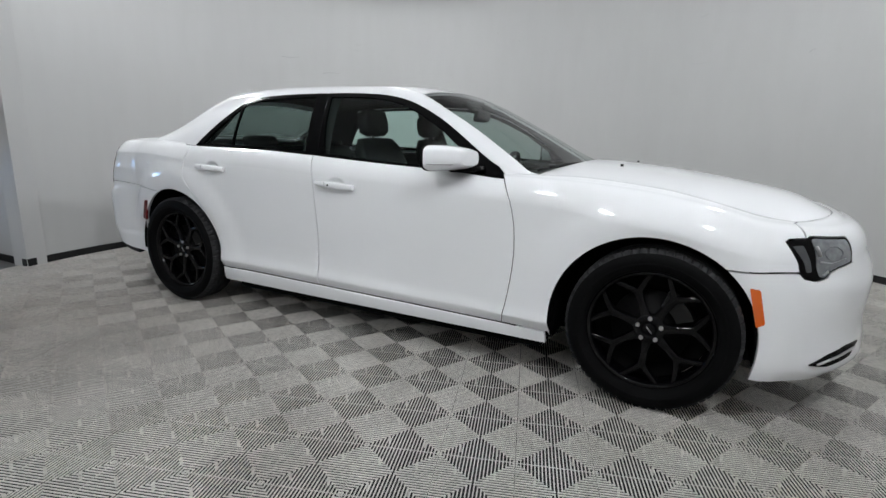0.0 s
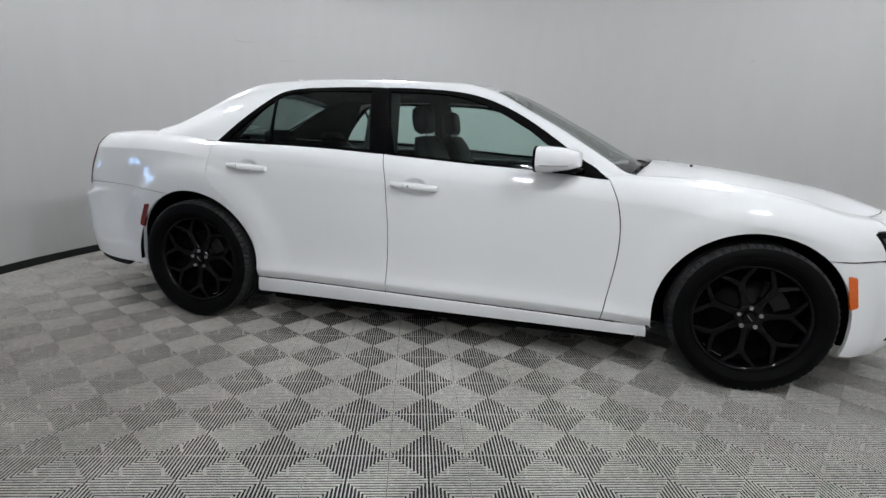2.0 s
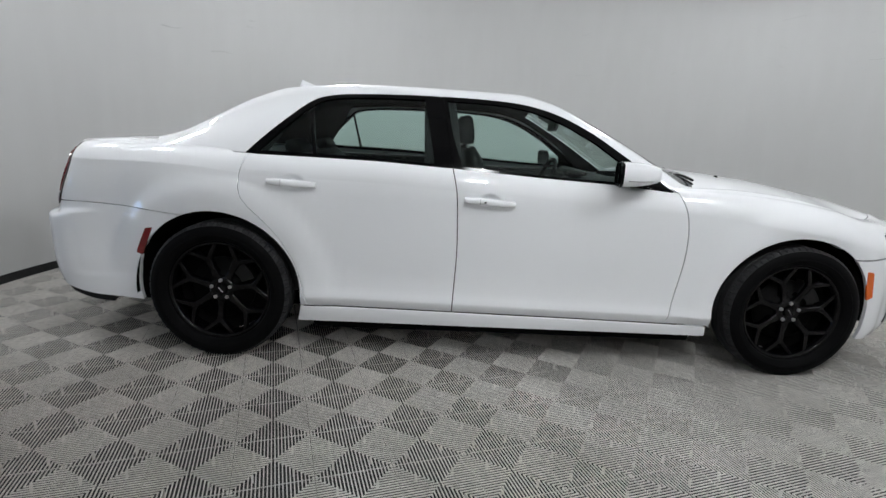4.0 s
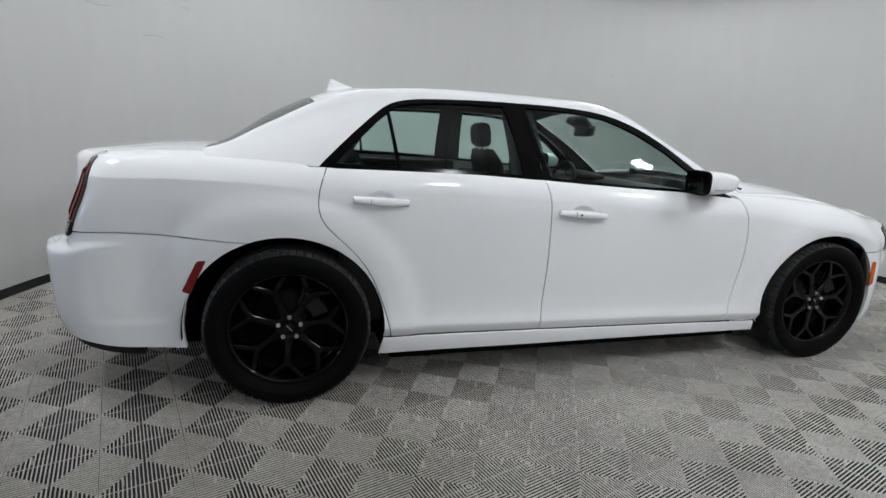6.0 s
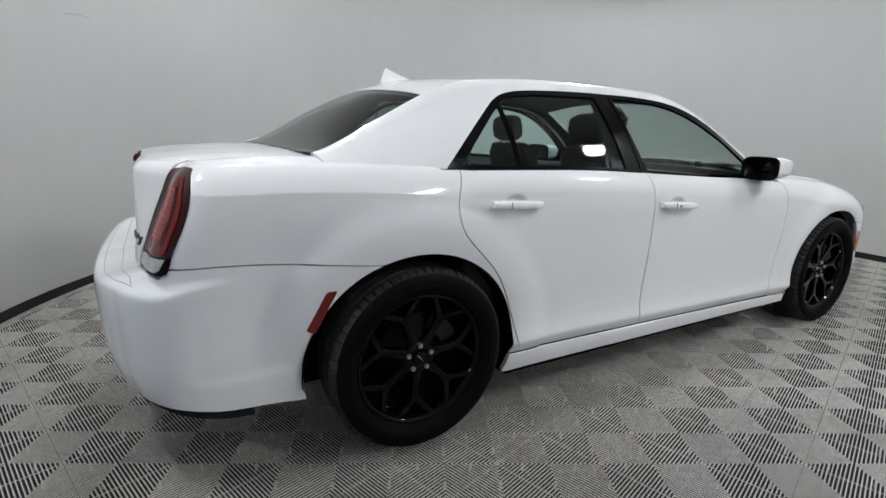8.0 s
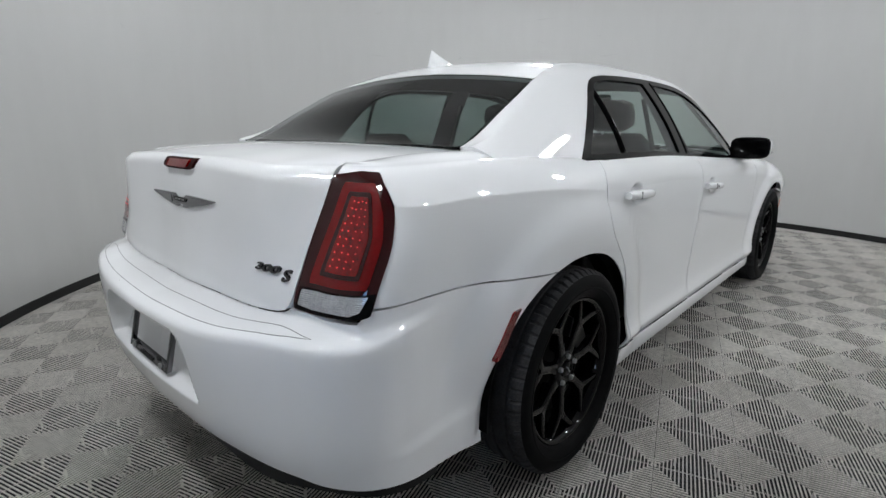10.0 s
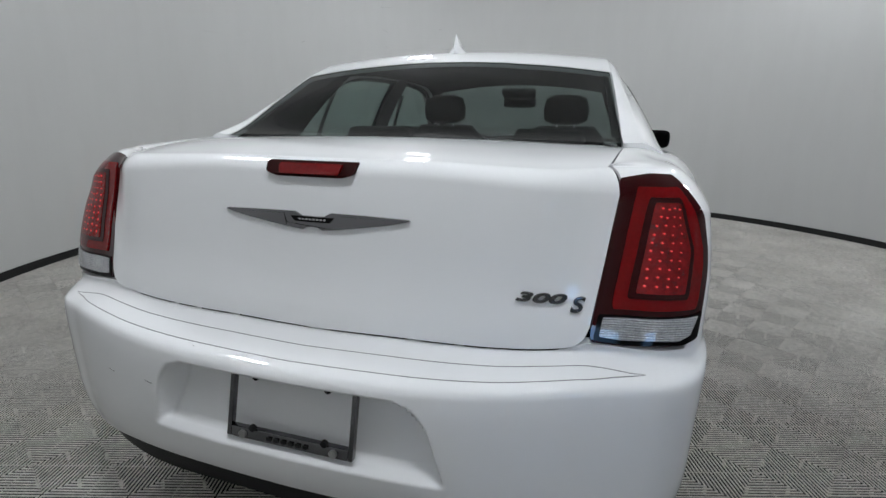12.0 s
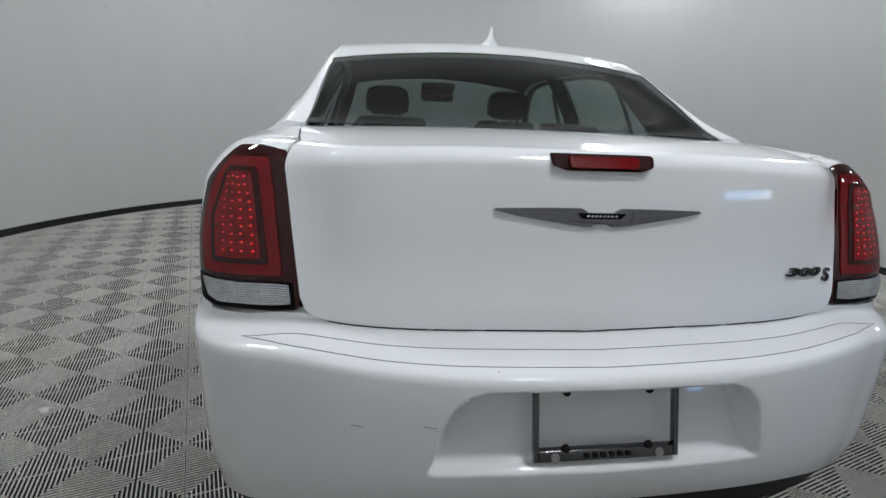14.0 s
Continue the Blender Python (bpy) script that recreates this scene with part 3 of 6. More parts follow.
def features(s, x, y, z, we):
    """Small swellings and hollows of the skin, outward positive."""
    g = -dish(x, z) if -1.2 < x < 0 and 0.84 < z < 1.0 else 0.0
    for (ax, az, r), amp, edge0 in ((ARCH_F, 0.019, 0.572), (ARCH_R, 0.020, 0.612)):
        d = math.hypot(x - ax, z - az)
        if z > 0.1:
            fall = 0.0 if abs(x) < abs(ax) else (0.20 if ax > 0 else -0.20)
            t = min(max((edge0 - d) / 0.105, 0.0), 1.0)
            g += amp * (1 - (1 - t) ** 2.2) * (1 - we) * step(az - 0.16 - fall, az + 0.05 - fall, z)
            g -= 0.006 * step(r + 0.035, r, d) * (1 - we)
    if x < -1.9:
        # shallow hollow on the flanks of the rear bumper
        hu_, hv_ = (s - HOLLOW_S) / 0.110, (HOLLOW_Z(s) - z) / 0.055
        far = math.hypot(max(0.0, hu_ + 1), max(0.0, hv_ + 1))
        hol = step(1.1, 0.30, far) * step(-1.90, -2.10, x) * step(0.79, 0.56, z)
        g += 0.010 * step(-2.10, -2.28, x) * step(0.38, 0.5, z) * step(0.768, 0.735, z) * (1 - we * 0.9)
        g -= 0.008 * hol
        # the lamps stand proud at the corners
        g += 0.013 * step(-1.98, -2.32, x) * step(0.60, 0.68, abs(y)) * step(0.25, 0.45, z)
        # number plate recess
        ay = abs(y)
        edge = 0.330 - 0.052 * (z - 0.52) / 0.19 - 0.070 * (1 - math.sqrt(1 - min(max((z - 0.622) / 0.070, 0.0), 1.0) ** 2))
        rec = step(edge + 0.002, edge - 0.014, ay) * step(0.516, 0.530, z) * step(0.692, 0.684, z)
        g -= (0.040 + 0.068 * (z - 0.52) / 0.18) * rec * we
    if x > 1.9:
        # lower lip and fog lamp slot of the front bumper
        g += 0.012 * step(0.34, 0.29, z) * step(0.24, 0.27, z) * we
        # shelf under the headlamps
        g += 0.016 * step(0.675, 0.620, z) * step(0.34, 0.62, z) * step(1.96, 2.12, x) * (1 - we)
    return g


def lean(x, y, z):
    """The rear corners lean forward as they rise."""
    return 0.095 * step(0.46, 0.64, abs(y)) * step(0.76, 1.12, z) * step(-1.95, -2.3, x)


LID_LOW = pchip([(0.0, 0.745), (0.25, 0.750), (0.40, 0.759), (0.50, 0.770), (0.535, 0.778), (0.556, 0.791), (0.60, 0.799)])
LEDGE = pchip([(0.0, -0.008), (0.25, -0.003), (0.40, 0.006), (0.50, 0.017), (0.56, 0.022), (0.66, 0.018), (0.74, 0.0)])


def S(s, v):
    """The painted skin, its tail drawn out a little in width and height."""
    x = cx_(s)
    if v > 2 and x < 0:
        a, e = Vector(S(s, 2.0)), Vector(deck(1.0, TOP_R(min(max(s, 1.87), sy(0.604))))) - Vector((0, 0.003, 0))
        return tuple(a.lerp(e, v - 2) + Vector((0, 0, 0.006 * math.sin(math.pi * (v - 2)))))
    px, py, pz = skin(s, v)
    py *= 1 + (0.070 + 0.014 * step(0.80, 0.70, pz)) * step(-2.0, -2.42, x)
    if pz < 1.1:
        pz -= 0.060 * (1.1 - pz) * step(-2.2, -2.48, x) * step(0.28, 0.56, pz)
    return (px, py, pz)


def deck(u, t):
    """The boot lid's flat top: u from the middle to its side, t from the lip to the rear glass."""
    p = S(sy(0.6 * u) if u > 0.0017 else S_REAR, 2.0)
    ex, ey, ez = -1.872 - 0.035 * (1 - u * u), -0.655 * u, 1.121 + 0.016 * (1 - u * u)
    return (p[0] + (ex - p[0]) * t, p[1] + (ey - p[1]) * (t ** 0.8), p[2] + (ez - p[2]) * math.sin(t * math.pi / 2) + 0.004 * math.sin(math.pi * t))


def skin(s, v):
    """The painted skin: s along the plan outline; v 0 to 1 up the side, to 2 round the shoulder, to 3 over the flat top."""
    x, y, nx, ny, we, zsh, a, b, kink = section(s)
    zb = zsh - b
    top = v > 2
    vv = min(v, 2.0)
    if vv <= 1:
        z, roll = Z0 + vv * (zb - Z0), 0.0
    else:
        q = kink + (vv - 1) * (math.pi / 2 - kink)
        sk = math.sin(kink)
        z, roll = zb + b * (math.sin(q) - sk) / (1 - sk), a * (math.cos(kink) - math.cos(q)) / math.cos(kink)
    zp = min(z, zb)
    e_ = step(1.80, 1.90, abs(x))
    side = prof_side(zp + (0.0145 * x + 0.005) * step(0.60, 0.42, zp) * step(1.4, 1.15, abs(x))) * (1 - e_) + prof_bump(zp) * e_
    end = prof_rear(zp - LEDGE(abs(y)) * step(0.62, 0.70, zp) * step(0.90, 0.80, zp)) * (1 - 0.25 * step(0.15, 0.60, abs(y))) if x < 0 else prof_front(zp)
    d = (1 - we) * side + roll - features(s, x, y, z, we)
    px, py = x - nx * d + math.copysign(we * end, -x), y - ny * d
    px += lean(x, y, z)
    if top:
        t = v - 2
        sc = min(max(s, TOP_F[0][0]), TOP_F[-1][0])
        qx, qy, qz = top_f[0](sc), top_f[1](sc), top_f[2](sc)
        bulge = 0.006 * math.sin(math.pi * t)
        return (px + (qx - px) * t, py + (qy - py) * t, z + (qz - z) * t + bulge)
    return (px, py, z)


def vz(s, z):
    """The v at which the section at s has the height z."""
    *_, zsh, a, b, kink = section(s)
    zb = zsh - b
    if z <= zb:
        return (z - Z0) / (zb - Z0)
    sk = math.sin(kink)
    return 1 + (math.asin(min(1.0, sk + (1 - sk) * (z - zb) / b)) - kink) / (math.pi / 2 - kink)


def P(pts):
    return [(s, vz(s, z)) for s, z in pts]


def dense(pts, d=0.02):
    out = []
    for i, a in enumerate(pts):
        b = pts[(i + 1) % len(pts)]
        n = max(1, int(math.dist(a, b) / d))
        out += [(a[0] + (b[0] - a[0]) * k / n, a[1] + (b[1] - a[1]) * k / n) for k in range(n)]
    return out


def smooth_line(pts, n=6):
    """Points of a curve through pts, both ends kept."""
    t = [0.0]
    for a, b in zip(pts, pts[1:]):
        t.append(t[-1] + math.dist(a, b))
    fx, fz = spline(t, [p[0] for p in pts]), spline(t, [p[1] for p in pts])
    m = n * (len(pts) - 1)
    return [(fx(t[-1] * k / m), fz(t[-1] * k / m)) for k in range(m + 1)]


def arch(c, a0, a1, n=40):
    """Points (s, z) on a wheel opening from angle a0 to a1 in degrees, seen from the right with the front at 0."""
    res = []
    for k in range(n + 1):
        q = radians(a0 + (a1 - a0) * k / n)
        res.append((sx(c[0] + c[2] * math.cos(q)), c[1] + c[2] * math.sin(q)))
    return res


def right_out(p):
    return Vector((0, -1, 0.15))


car = empty("sedan", "white four-door sedan with black wheels on a tiled floor", "car")
US = frange(-2.0, 2.0, 0.04)
VS = [0.05, 0.1, 0.115, 0.125, 0.132, 0.139, 0.146, 0.155, 0.175, 0.19, 0.198, 0.206, 0.214, 0.224, 0.24, 0.26, 0.28] + frange(0.3, 0.95, 0.05) + [0.98, 0.994, 1.006, 1.02, 1.05] + frange(1.125, 2.0, 0.125) + frange(2.0, 3.0, 0.2)


def side_panel(name, poly, label="", thick=0.006, us=US, vs=VS, material=None, gap=0.0026):
    res = []
    for flip in (False, True):
        bm = fold(panel(poly, S, us, vs, gap=gap), thick, right_out)
        if flip:
            bm2 = mirror_bm(bm)
            bm.free()
            bm = bm2
        res.append(part(name, bm, material or M_PAINT, car, label))
    return res


# seams on the side, as (x, z)
B_SEAM = smooth_line([(-0.333, 1.048), (-0.312, 0.95), (-0.300, 0.80), (-0.294, 0.654), (-0.300, 0.42), (-0.306, 0.290)])
R_SEAM = smooth_line([(-1.362, 1.078), (-1.392, 0.985), (-1.388, 0.875), (-1.312, 0.780), (-1.200, 0.655), (-1.132, 0.520), (-1.090, 0.390), (-1.070, 0.300)])
F_SEAM = smooth_line([(0.828, 0.976), (0.862, 0.905), (0.893, 0.790), (0.898, 0.60), (0.876, 0.434), (0.850, 0.272)])


def to_s(pts):
    return [(-x, z) for x, z in pts]


def belt_line(x0, x1, n=24):
    return [(x0 + (x1 - x0) * k / n, belt(x0 + (x1 - x0) * k / n)) for k in range(n + 1)]


rear_doors = side_panel("rear_door", P(dense(to_s(B_SEAM + R_SEAM[::-1] + belt_line(-1.362, -0.333)[1:-1]))), "white painted rear door", us=US + frange(1.055, 1.205, 0.010), vs=VS + [vz(1.13, z) for z in frange(0.895, 0.995, 0.007)])
front_doors = side_panel("front_door", P(dense(to_s(F_SEAM + B_SEAM[::-1] + belt_line(-0.333, 0.828)[1:-1]))), "white painted front door", us=US + frange(0.065, 0.215, 0.010), vs=VS + [vz(0.14, z) for z in frange(0.842, 0.945, 0.007)])

sill = [(1.072, 0.2635), (0.85, 0.2699), (-0.306, 0.2878), (-1.07, 0.2978), (-1.105, 0.2978), (-1.125, 0.205), (-0.3, 0.205), (1.078, 0.208)]
side_panel("sill", P(dense(to_s(sill))), "white side skirt under the doors", thick=0.02, gap=0.0014)

# front wing
fp = [(-x, z) for x, z in F_SEAM[::-1]]
poly = P(fp)
poly += [(-0.80, 2.05), (-0.84, 2.5), (-0.86, 3.0)] + [(s, 3.0) for s in frange(-0.95, sx(2.05), 0.06)]
poly += [(sx(2.085), 3.0), (sx(2.085), 2.4), (sx(2.07), 1.95)] + P([(sx(2.06), 0.812), (sx(1.998), 0.809), (sx(1.980), 0.797), (sx(2.034), 0.684), (sx(1.93), 0.680)])
poly += P(arch(ARCH_F, 50, 194))
poly += P([(-1.085, 0.268)])
wings = side_panel("front_wing", poly, "white front wing over the wheel")

# rear quarter
LAMP_S0 = sx(-2.345)
poly = P(to_s(R_SEAM))
poly += P([(1.098, 0.30)] + arch(ARCH_R, -7, 110))
poly += P([(1.86, 0.774), (2.05, 0.786), (2.2, 0.796), (LAMP_S0, 0.806), (LAMP_S0 + 0.030, 0.809)])
poly += P([(LAMP_S0 + 0.016, 0.90), (LAMP_S0 + 0.012, 0.932), (LAMP_S0 + 0.024, 1.005), (LAMP_S0 + 0.087, 1.085), (LAMP_S0 + 0.165, 1.0865), (sy(0.605), 1.078)]) + [(sy(0.605), 3.0)]
poly += [(s, 3.0) for s in frange(sy(0.64), 1.9, 0.05)] + [(1.87, 3.0), (1.862, 2.5), (1.855, 2.0)]
poly += [(s, vz(s, belt(-s) + 0.002) if s < 1.45 else 1.9) for s in frange(1.8, 1.38, 0.05)]
quarters = side_panel("rear_quarter", poly, "white rear wing with wheel opening", us=frange(1.0, S_REAR, 0.022), gap=0.0016)

# rear bumper, both halves in one
bu = frange(1.4, sx(-2.20), 0.02) + frange(sx(-2.20), sx(-2.40), 0.007) + frange(sx(-2.40), sy(0.40), 0.02) + frange(sy(0.40), sy(0.34), 0.008) + frange(sy(0.34), sy(0.20), 0.004) + frange(sy(0.20), S_REAR, 0.02)
zs_b = [0.26, 0.29, 0.32, 0.35, 0.37, 0.385, 0.393, 0.397, 0.401, 0.405, 0.412, 0.419, 0.426, 0.433, 0.46, 0.50, 0.508, 0.512, 0.518, 0.524, 0.530] + frange(0.538, 0.684, 0.0075) + frange(0.688, 0.784, 0.004)
vb = [(z - Z0) / (1.06 - Z0) for z in zs_b]


low_edge = pchip([(1.95, 0.275), (2.2, 0.292), (sx(-2.36), 0.330), (sy(0.6), 0.378), (sy(0.42), 0.405), (S_REAR, 0.41)])


# here v runs straight with height, from the lowest edge to 1.06 m
def SB(s, v):
    z = Z0 + v * (1.06 - Z0)
    return S(s, vz(s, z))


def PB(pts):
    return [(s, (z - Z0) / (1.06 - Z0)) for s, z in pts]


poly = arch(ARCH_R, 111, 190) + [(s, low_edge(s)) for s in frange(1.97, S_REAR, 0.04)]
poly += [(S_REAR, LID_LOW(0) - 0.0035)] + [(sy(y), LID_LOW(y) - 0.0035) for y in (0.08, 0.16, 0.24, 0.32, 0.40, 0.46, 0.50, 0.53)] + [(sy(y), z) for y, z in ((0.56, 0.788), (0.60, 0.786), (0.65, 0.781))]
poly += [(sy(0.72), 0.779), (LAMP_S0 + 0.030, 0.8052), (LAMP_S0, 0.8028), (2.2, 0.7935), (2.05, 0.7838), (1.86, 0.772)]
bm = panel(PB(poly), SB, bu, vb, gap=0.0012, both=True, mid=S_REAR)
fold(bm, 0.02, lambda p: Vector((p.x + 1.2, p.y, 0)))
bumper = part("rear_bumper", bm, M_PAINT, car, "white rear bumper with a number plate recess")

# dark valance below it
poly = [(s, low_edge(s) + 0.012) for s in frange(2.15, S_REAR, 0.05)] + [(S_REAR, 0.27)] + [(s, low_edge(s) - 0.036 - 0.09 * step(sy(0.7), sy(0.4), s)) for s in frange(sy(0.1), 2.15, 0.06)]
bm = panel(PB(poly), lambda s, v: tuple(Vector(SB(s, v)) + Vector((0.012, 0.006, 0))), bu[::2], vb, gap=0, both=True, mid=S_REAR)
fold(bm, 0.08, lambda p: Vector((p.x + 1.2, p.y, 0)))
part("rear_valance", bm, M_BLACK, car, "matt black lower valance")


# boot lid: rear face, rounded lip and flat deck in one
def BL(u, q):
    """u: half width fraction of the face; q 0 to 2 as on the skin, 2 to 3 over the deck."""
    y = (0.564 + 0.036 * min(q, 1.0)) * u
    s = sy(y) if y > 0.001 else S_REAR
    if q <= 2:
        p = S(s, vq(s, q))
        return (p[0] - 0.0045 * (1 - step(1, 2, q)), p[1], p[2])
    return deck(u, q - 2)


def vq(s, q):
    """0 to 1 from the lid's lower edge to where the lip begins, 1 to 2 round the lip."""
    if q > 1:
        return q
    lo = vz(s, LID_LOW(abs(cy_(s))))
    return lo + (1 - lo) * q


bm = panel([(0, 0), (0.5, 0), (0.85, 0), (0.970, 0), (0.988, 0.02), (0.997, 0.09), (0.997, 0.3), (0.997, 1), (0.997, 2), (0.998, 2.2), (1, 3), (0.5, 3), (0, 3)], BL,
           frange(0, 1, 0.045), frange(0, 1, 0.08) + frange(1, 2, 0.125) + frange(2, 3, 0.08), gap=0, both=True)
fold(bm, 0.02, lambda p: Vector((p.x + 2.2, 0, 0.6)))
lid = part("boot_lid", bm, M_PAINT, car, "white boot lid with a rounded lip")

# bonnet
zc_hood = pchip([(0.95, 1.062), (1.1, 1.060), (1.44, 1.035), (1.73, 0.997), (1.95, 0.958), (2.04, 0.940), (2.12, 0.915), (2.20, 0.876)])
HOOD_S = sx(2.38)


def HD(s, u):
    """From the wing's seam (u 0) to the middle (u 1)."""
    sc = min(max(s, TOP_F[0][0]), TOP_F[-1][0])
    ex, ey, ez = top_f[0](sc), top_f[1](sc), top_f[2](sc)
    x = ex + (2.205 - ex) * (1 - (1 - u) ** 2) * step(1.9, 2.19, ex) + 0.22 * (1 - (1 - u) ** 2) * step(1.15, 0.85, ex)
    z = ez + (zc_hood(min(max(x, 0.95), 2.2)) - ez) * (1 - (1 - u) ** 2.2)
    return (x, ey * (1 - u), z)


bm = panel([(HOOD_S, 0.010)] + [(s, 0.010) for s in frange(HOOD_S + 0.05, -0.95, 0.05)] + [(-0.93, 0.006), (-0.90, 0.3), (-0.90, 0.6), (-0.90, 1), (HOOD_S, 1), (HOOD_S, 0.5)], HD, frange(-3.0, -0.8, 0.05), frange(0, 1, 0.08), gap=0, both=True)
fold(bm, 0.02, lambda p: Vector((0, 0, 1)))
part("bonnet", bm, M_PAINT, car, "white bonnet")

# front bumper and headlamps
fu = frange(S_FRONT, -1.7, 0.03)
vf = frange(0.02, 1.0, 0.04) + frange(1.0, 2.0, 0.125) + [2.3, 2.6]
poly = P(arch(ARCH_F, 49, -2)) + P([(sx(1.928), 0.30), (sx(1.924), 0.26), (sx(1.922), 0.224), (sx(1.96), 0.222)] + [(s, 0.222 + 0.004 * step(-2.3, S_FRONT, s)) for s in frange(sx(2.02), S_FRONT, 0.04)])
poly += [(S_FRONT, 2.93), (sx(2.36), 2.93), (sx(2.30), 2.94), (sx(2.20), 2.95), (sx(2.125), 2.96), (sx(2.092), 2.97), (sx(2.092), 2.4), (sx(2.076), 1.95)]
poly += P([(sx(2.066), 0.812), (sx(2.084), 0.820), (sx(2.228), 0.816), (sx(2.235), 0.79), (sx(2.237), 0.716), (sx(2.174), 0.697), (sx(2.143), 0.680), (sx(2.134), 0.662), (sx(2.098), 0.648), (sx(2.053), 0.657), (sx(2.035), 0.678), (sx(1.93), 0.675)])
bm = panel(poly, S, fu, vf, gap=0.002, both=True, mid=S_FRONT)
fold(bm, 0.02, lambda p: Vector((p.x - 1.0, p.y, 0)))
part("front_bumper", bm, M_PAINT, car, "white front bumper")

# ---------------------------------------------------------------- greenhouse
# control lines of the upper body: A at the belt, B on the side rail, D at the edge of roof and end glasses, E in the middle; (x, half width, z)
def line3(rows):
    return pchip([(r[0], r[1]) for r in rows]), pchip([(r[0], r[2]) for r in rows])


A_ = line3([(-1.98, 0.745, 1.098), (-1.87, 0.765, 1.100), (-1.6, 0.785, 1.088), (-1.39, 0.797, 1.078), (-0.769, 0.812, 1.069), (-0.331, 0.815, 1.048), (0.149, 0.817, 1.020), (0.51, 0.82, 1.002), (0.83, 0.812, 0.976), (1.1, 0.80, 0.965)])
B_ = line3([(-1.98, 0.70, 1.115), (-1.87, 0.70, 1.135), (-1.6, 0.68, 1.222), (-1.39, 0.650, 1.305), (-1.2, 0.628, 1.365), (-1.0, 0.612, 1.398), (-0.7, 0.602, 1.413), (-0.3, 0.602, 1.415), (0.0, 0.606, 1.402), (0.16, 0.620, 1.372), (0.27, 0.64, 1.332), (0.43, 0.675, 1.248), (0.6, 0.715, 1.140), (0.83, 0.775, 0.990), (1.1, 0.79, 0.972)])
D_ = line3([(-1.98, 0.66, 1.115), (-1.875, 0.652, 1.130), (-1.6, 0.626, 1.258), (-1.38, 0.600, 1.366), (-1.2, 0.576, 1.424), (-0.7, 0.54, 1.458), (0.0, 0.545, 1.444), (0.2, 0.565, 1.402), (0.43, 0.605, 1.290), (0.6, 0.64, 1.198), (0.82, 0.70, 1.065), (0.93, 0.735, 1.003), (1.1, 0.75, 0.985)])
E_ = pchip([(-1.98, 1.125), (-1.90, 1.140), (-1.6, 1.322), (-1.38, 1.420), (-1.30, 1.446), (-1.1, 1.470), (-0.7, 1.488), (-0.3, 1.487), (0.0, 1.476), (0.2, 1.450), (0.31, 1.418), (0.43, 1.368), (0.6, 1.282), (0.82, 1.166), (1.0, 1.066), (1.15, 0.985)])


def G(x, v):
    """Upper body: v 0 at the belt, 1 at the rail B, 2 at the edge D, 3 in the middle."""
    A, B, D, z3 = (A_[0](x), A_[1](x)), (B_[0](x), B_[1](x)), (D_[0](x), D_[1](x)), E_(x)
    if v <= 1:
        y, z = A[0] + (B[0] - A[0]) * v, A[1] + (B[1] - A[1]) * v
        k = 0.014 * 4 * v * (1 - v) * min(1.0, max(0.0, (B[1] - A[1]) / 0.25))
        return (x, -(y + k), z + 0.4 * k)
    if v <= 2:
        t = v - 1
        cy = B[0] + (D[0] - B[0]) * 0.28
        cz = B[1] + (D[1] - B[1]) * 0.72
        y = (1 - t) ** 2 * B[0] + 2 * t * (1 - t) * cy + t * t * D[0]
        z = (1 - t) ** 2 * B[1] + 2 * t * (1 - t) * cz + t * t * D[1]
        return (x, -y, z)
    t = v - 2
    return (x, -D[0] * (1 - t), D[1] + (z3 - D[1]) * (1 - (1 - t) ** 2))


def gz(x, z):
    a, b = A_[1](x), B_[1](x)
    return min(1.35, (z - a) / max(b - a, 1e-3))


def PG(pts):
    return [(x, gz(x, z)) for x, z in pts]


GU = frange(-2.0, 1.2, 0.04)
GV = frange(0, 1, 0.2) + frange(1, 2, 0.2) + frange(2, 3, 0.12)
TRIM_TOP = smooth_line([(-1.392, 1.079), (-1.25, 1.212), (-1.14, 1.310), (-1.07, 1.362), (-0.99, 1.388), (-0.85, 1.402), (-0.70, 1.408), (-0.42, 1.410), (-0.10, 1.401), (0.06, 1.384), (0.16, 1.361), (0.265, 1.323), (0.43, 1.239), (0.60, 1.128), (0.826, 0.978)], 4)

# A-pillar, side rail and C-pillar in one white piece on either side
for flip in (False, True):
    poly = PG(TRIM_TOP) + [(0.86, 0.0), (0.93, 0.6), (0.955, 2.0)]
    poly += [(x, 2.0) for x in frange(0.9, -1.85, 0.06)] + [(-1.868, 2.0), (-1.872, 1.0), (-1.85, 0.0)] + [(x, 0.0) for x in frange(-1.8, -1.42, 0.06)]
    bm = fold(panel(poly, G, GU, GV, gap=0.0), 0.02, right_out)
    part("side_rail", mirror_bm(bm) if flip else bm, M_PAINT, car, "white pillar and roof rail")

bm = panel([(-1.405, 2.003), (0.215, 2.003), (0.225, 2.5), (0.235, 3.0), (-1.432, 3.0), (-1.427, 2.5)], G, GU, GV, gap=0, both=True)
part("roof", fold(bm, 0.02, lambda p: Vector((0, 0, 1))), M_PAINT, car, "white roof panel")
bm = panel([(-1.872, 2.012), (-1.411, 2.012), (-1.433, 2.5), (-1.438, 3.0), (-1.905, 3.0), (-1.90, 2.5)], G, GU, GV, gap=0, both=True)
part("rear_window", fold(bm, 0.005, lambda p: Vector((-0.5, 0, 1))), M_RGLASS, car, "dark tinted rear window")
bm = panel([(0.225, 2.012), (0.94, 2.012), (1.0, 2.3), (1.04, 2.6), (1.055, 3.0), (0.245, 3.0), (0.235, 2.5)], G, GU, GV, gap=0, both=True)
part("windscreen", fold(bm, 0.005, lambda p: Vector((0.5, 0, 1))), M_WSGLASS, car, "tinted windscreen")


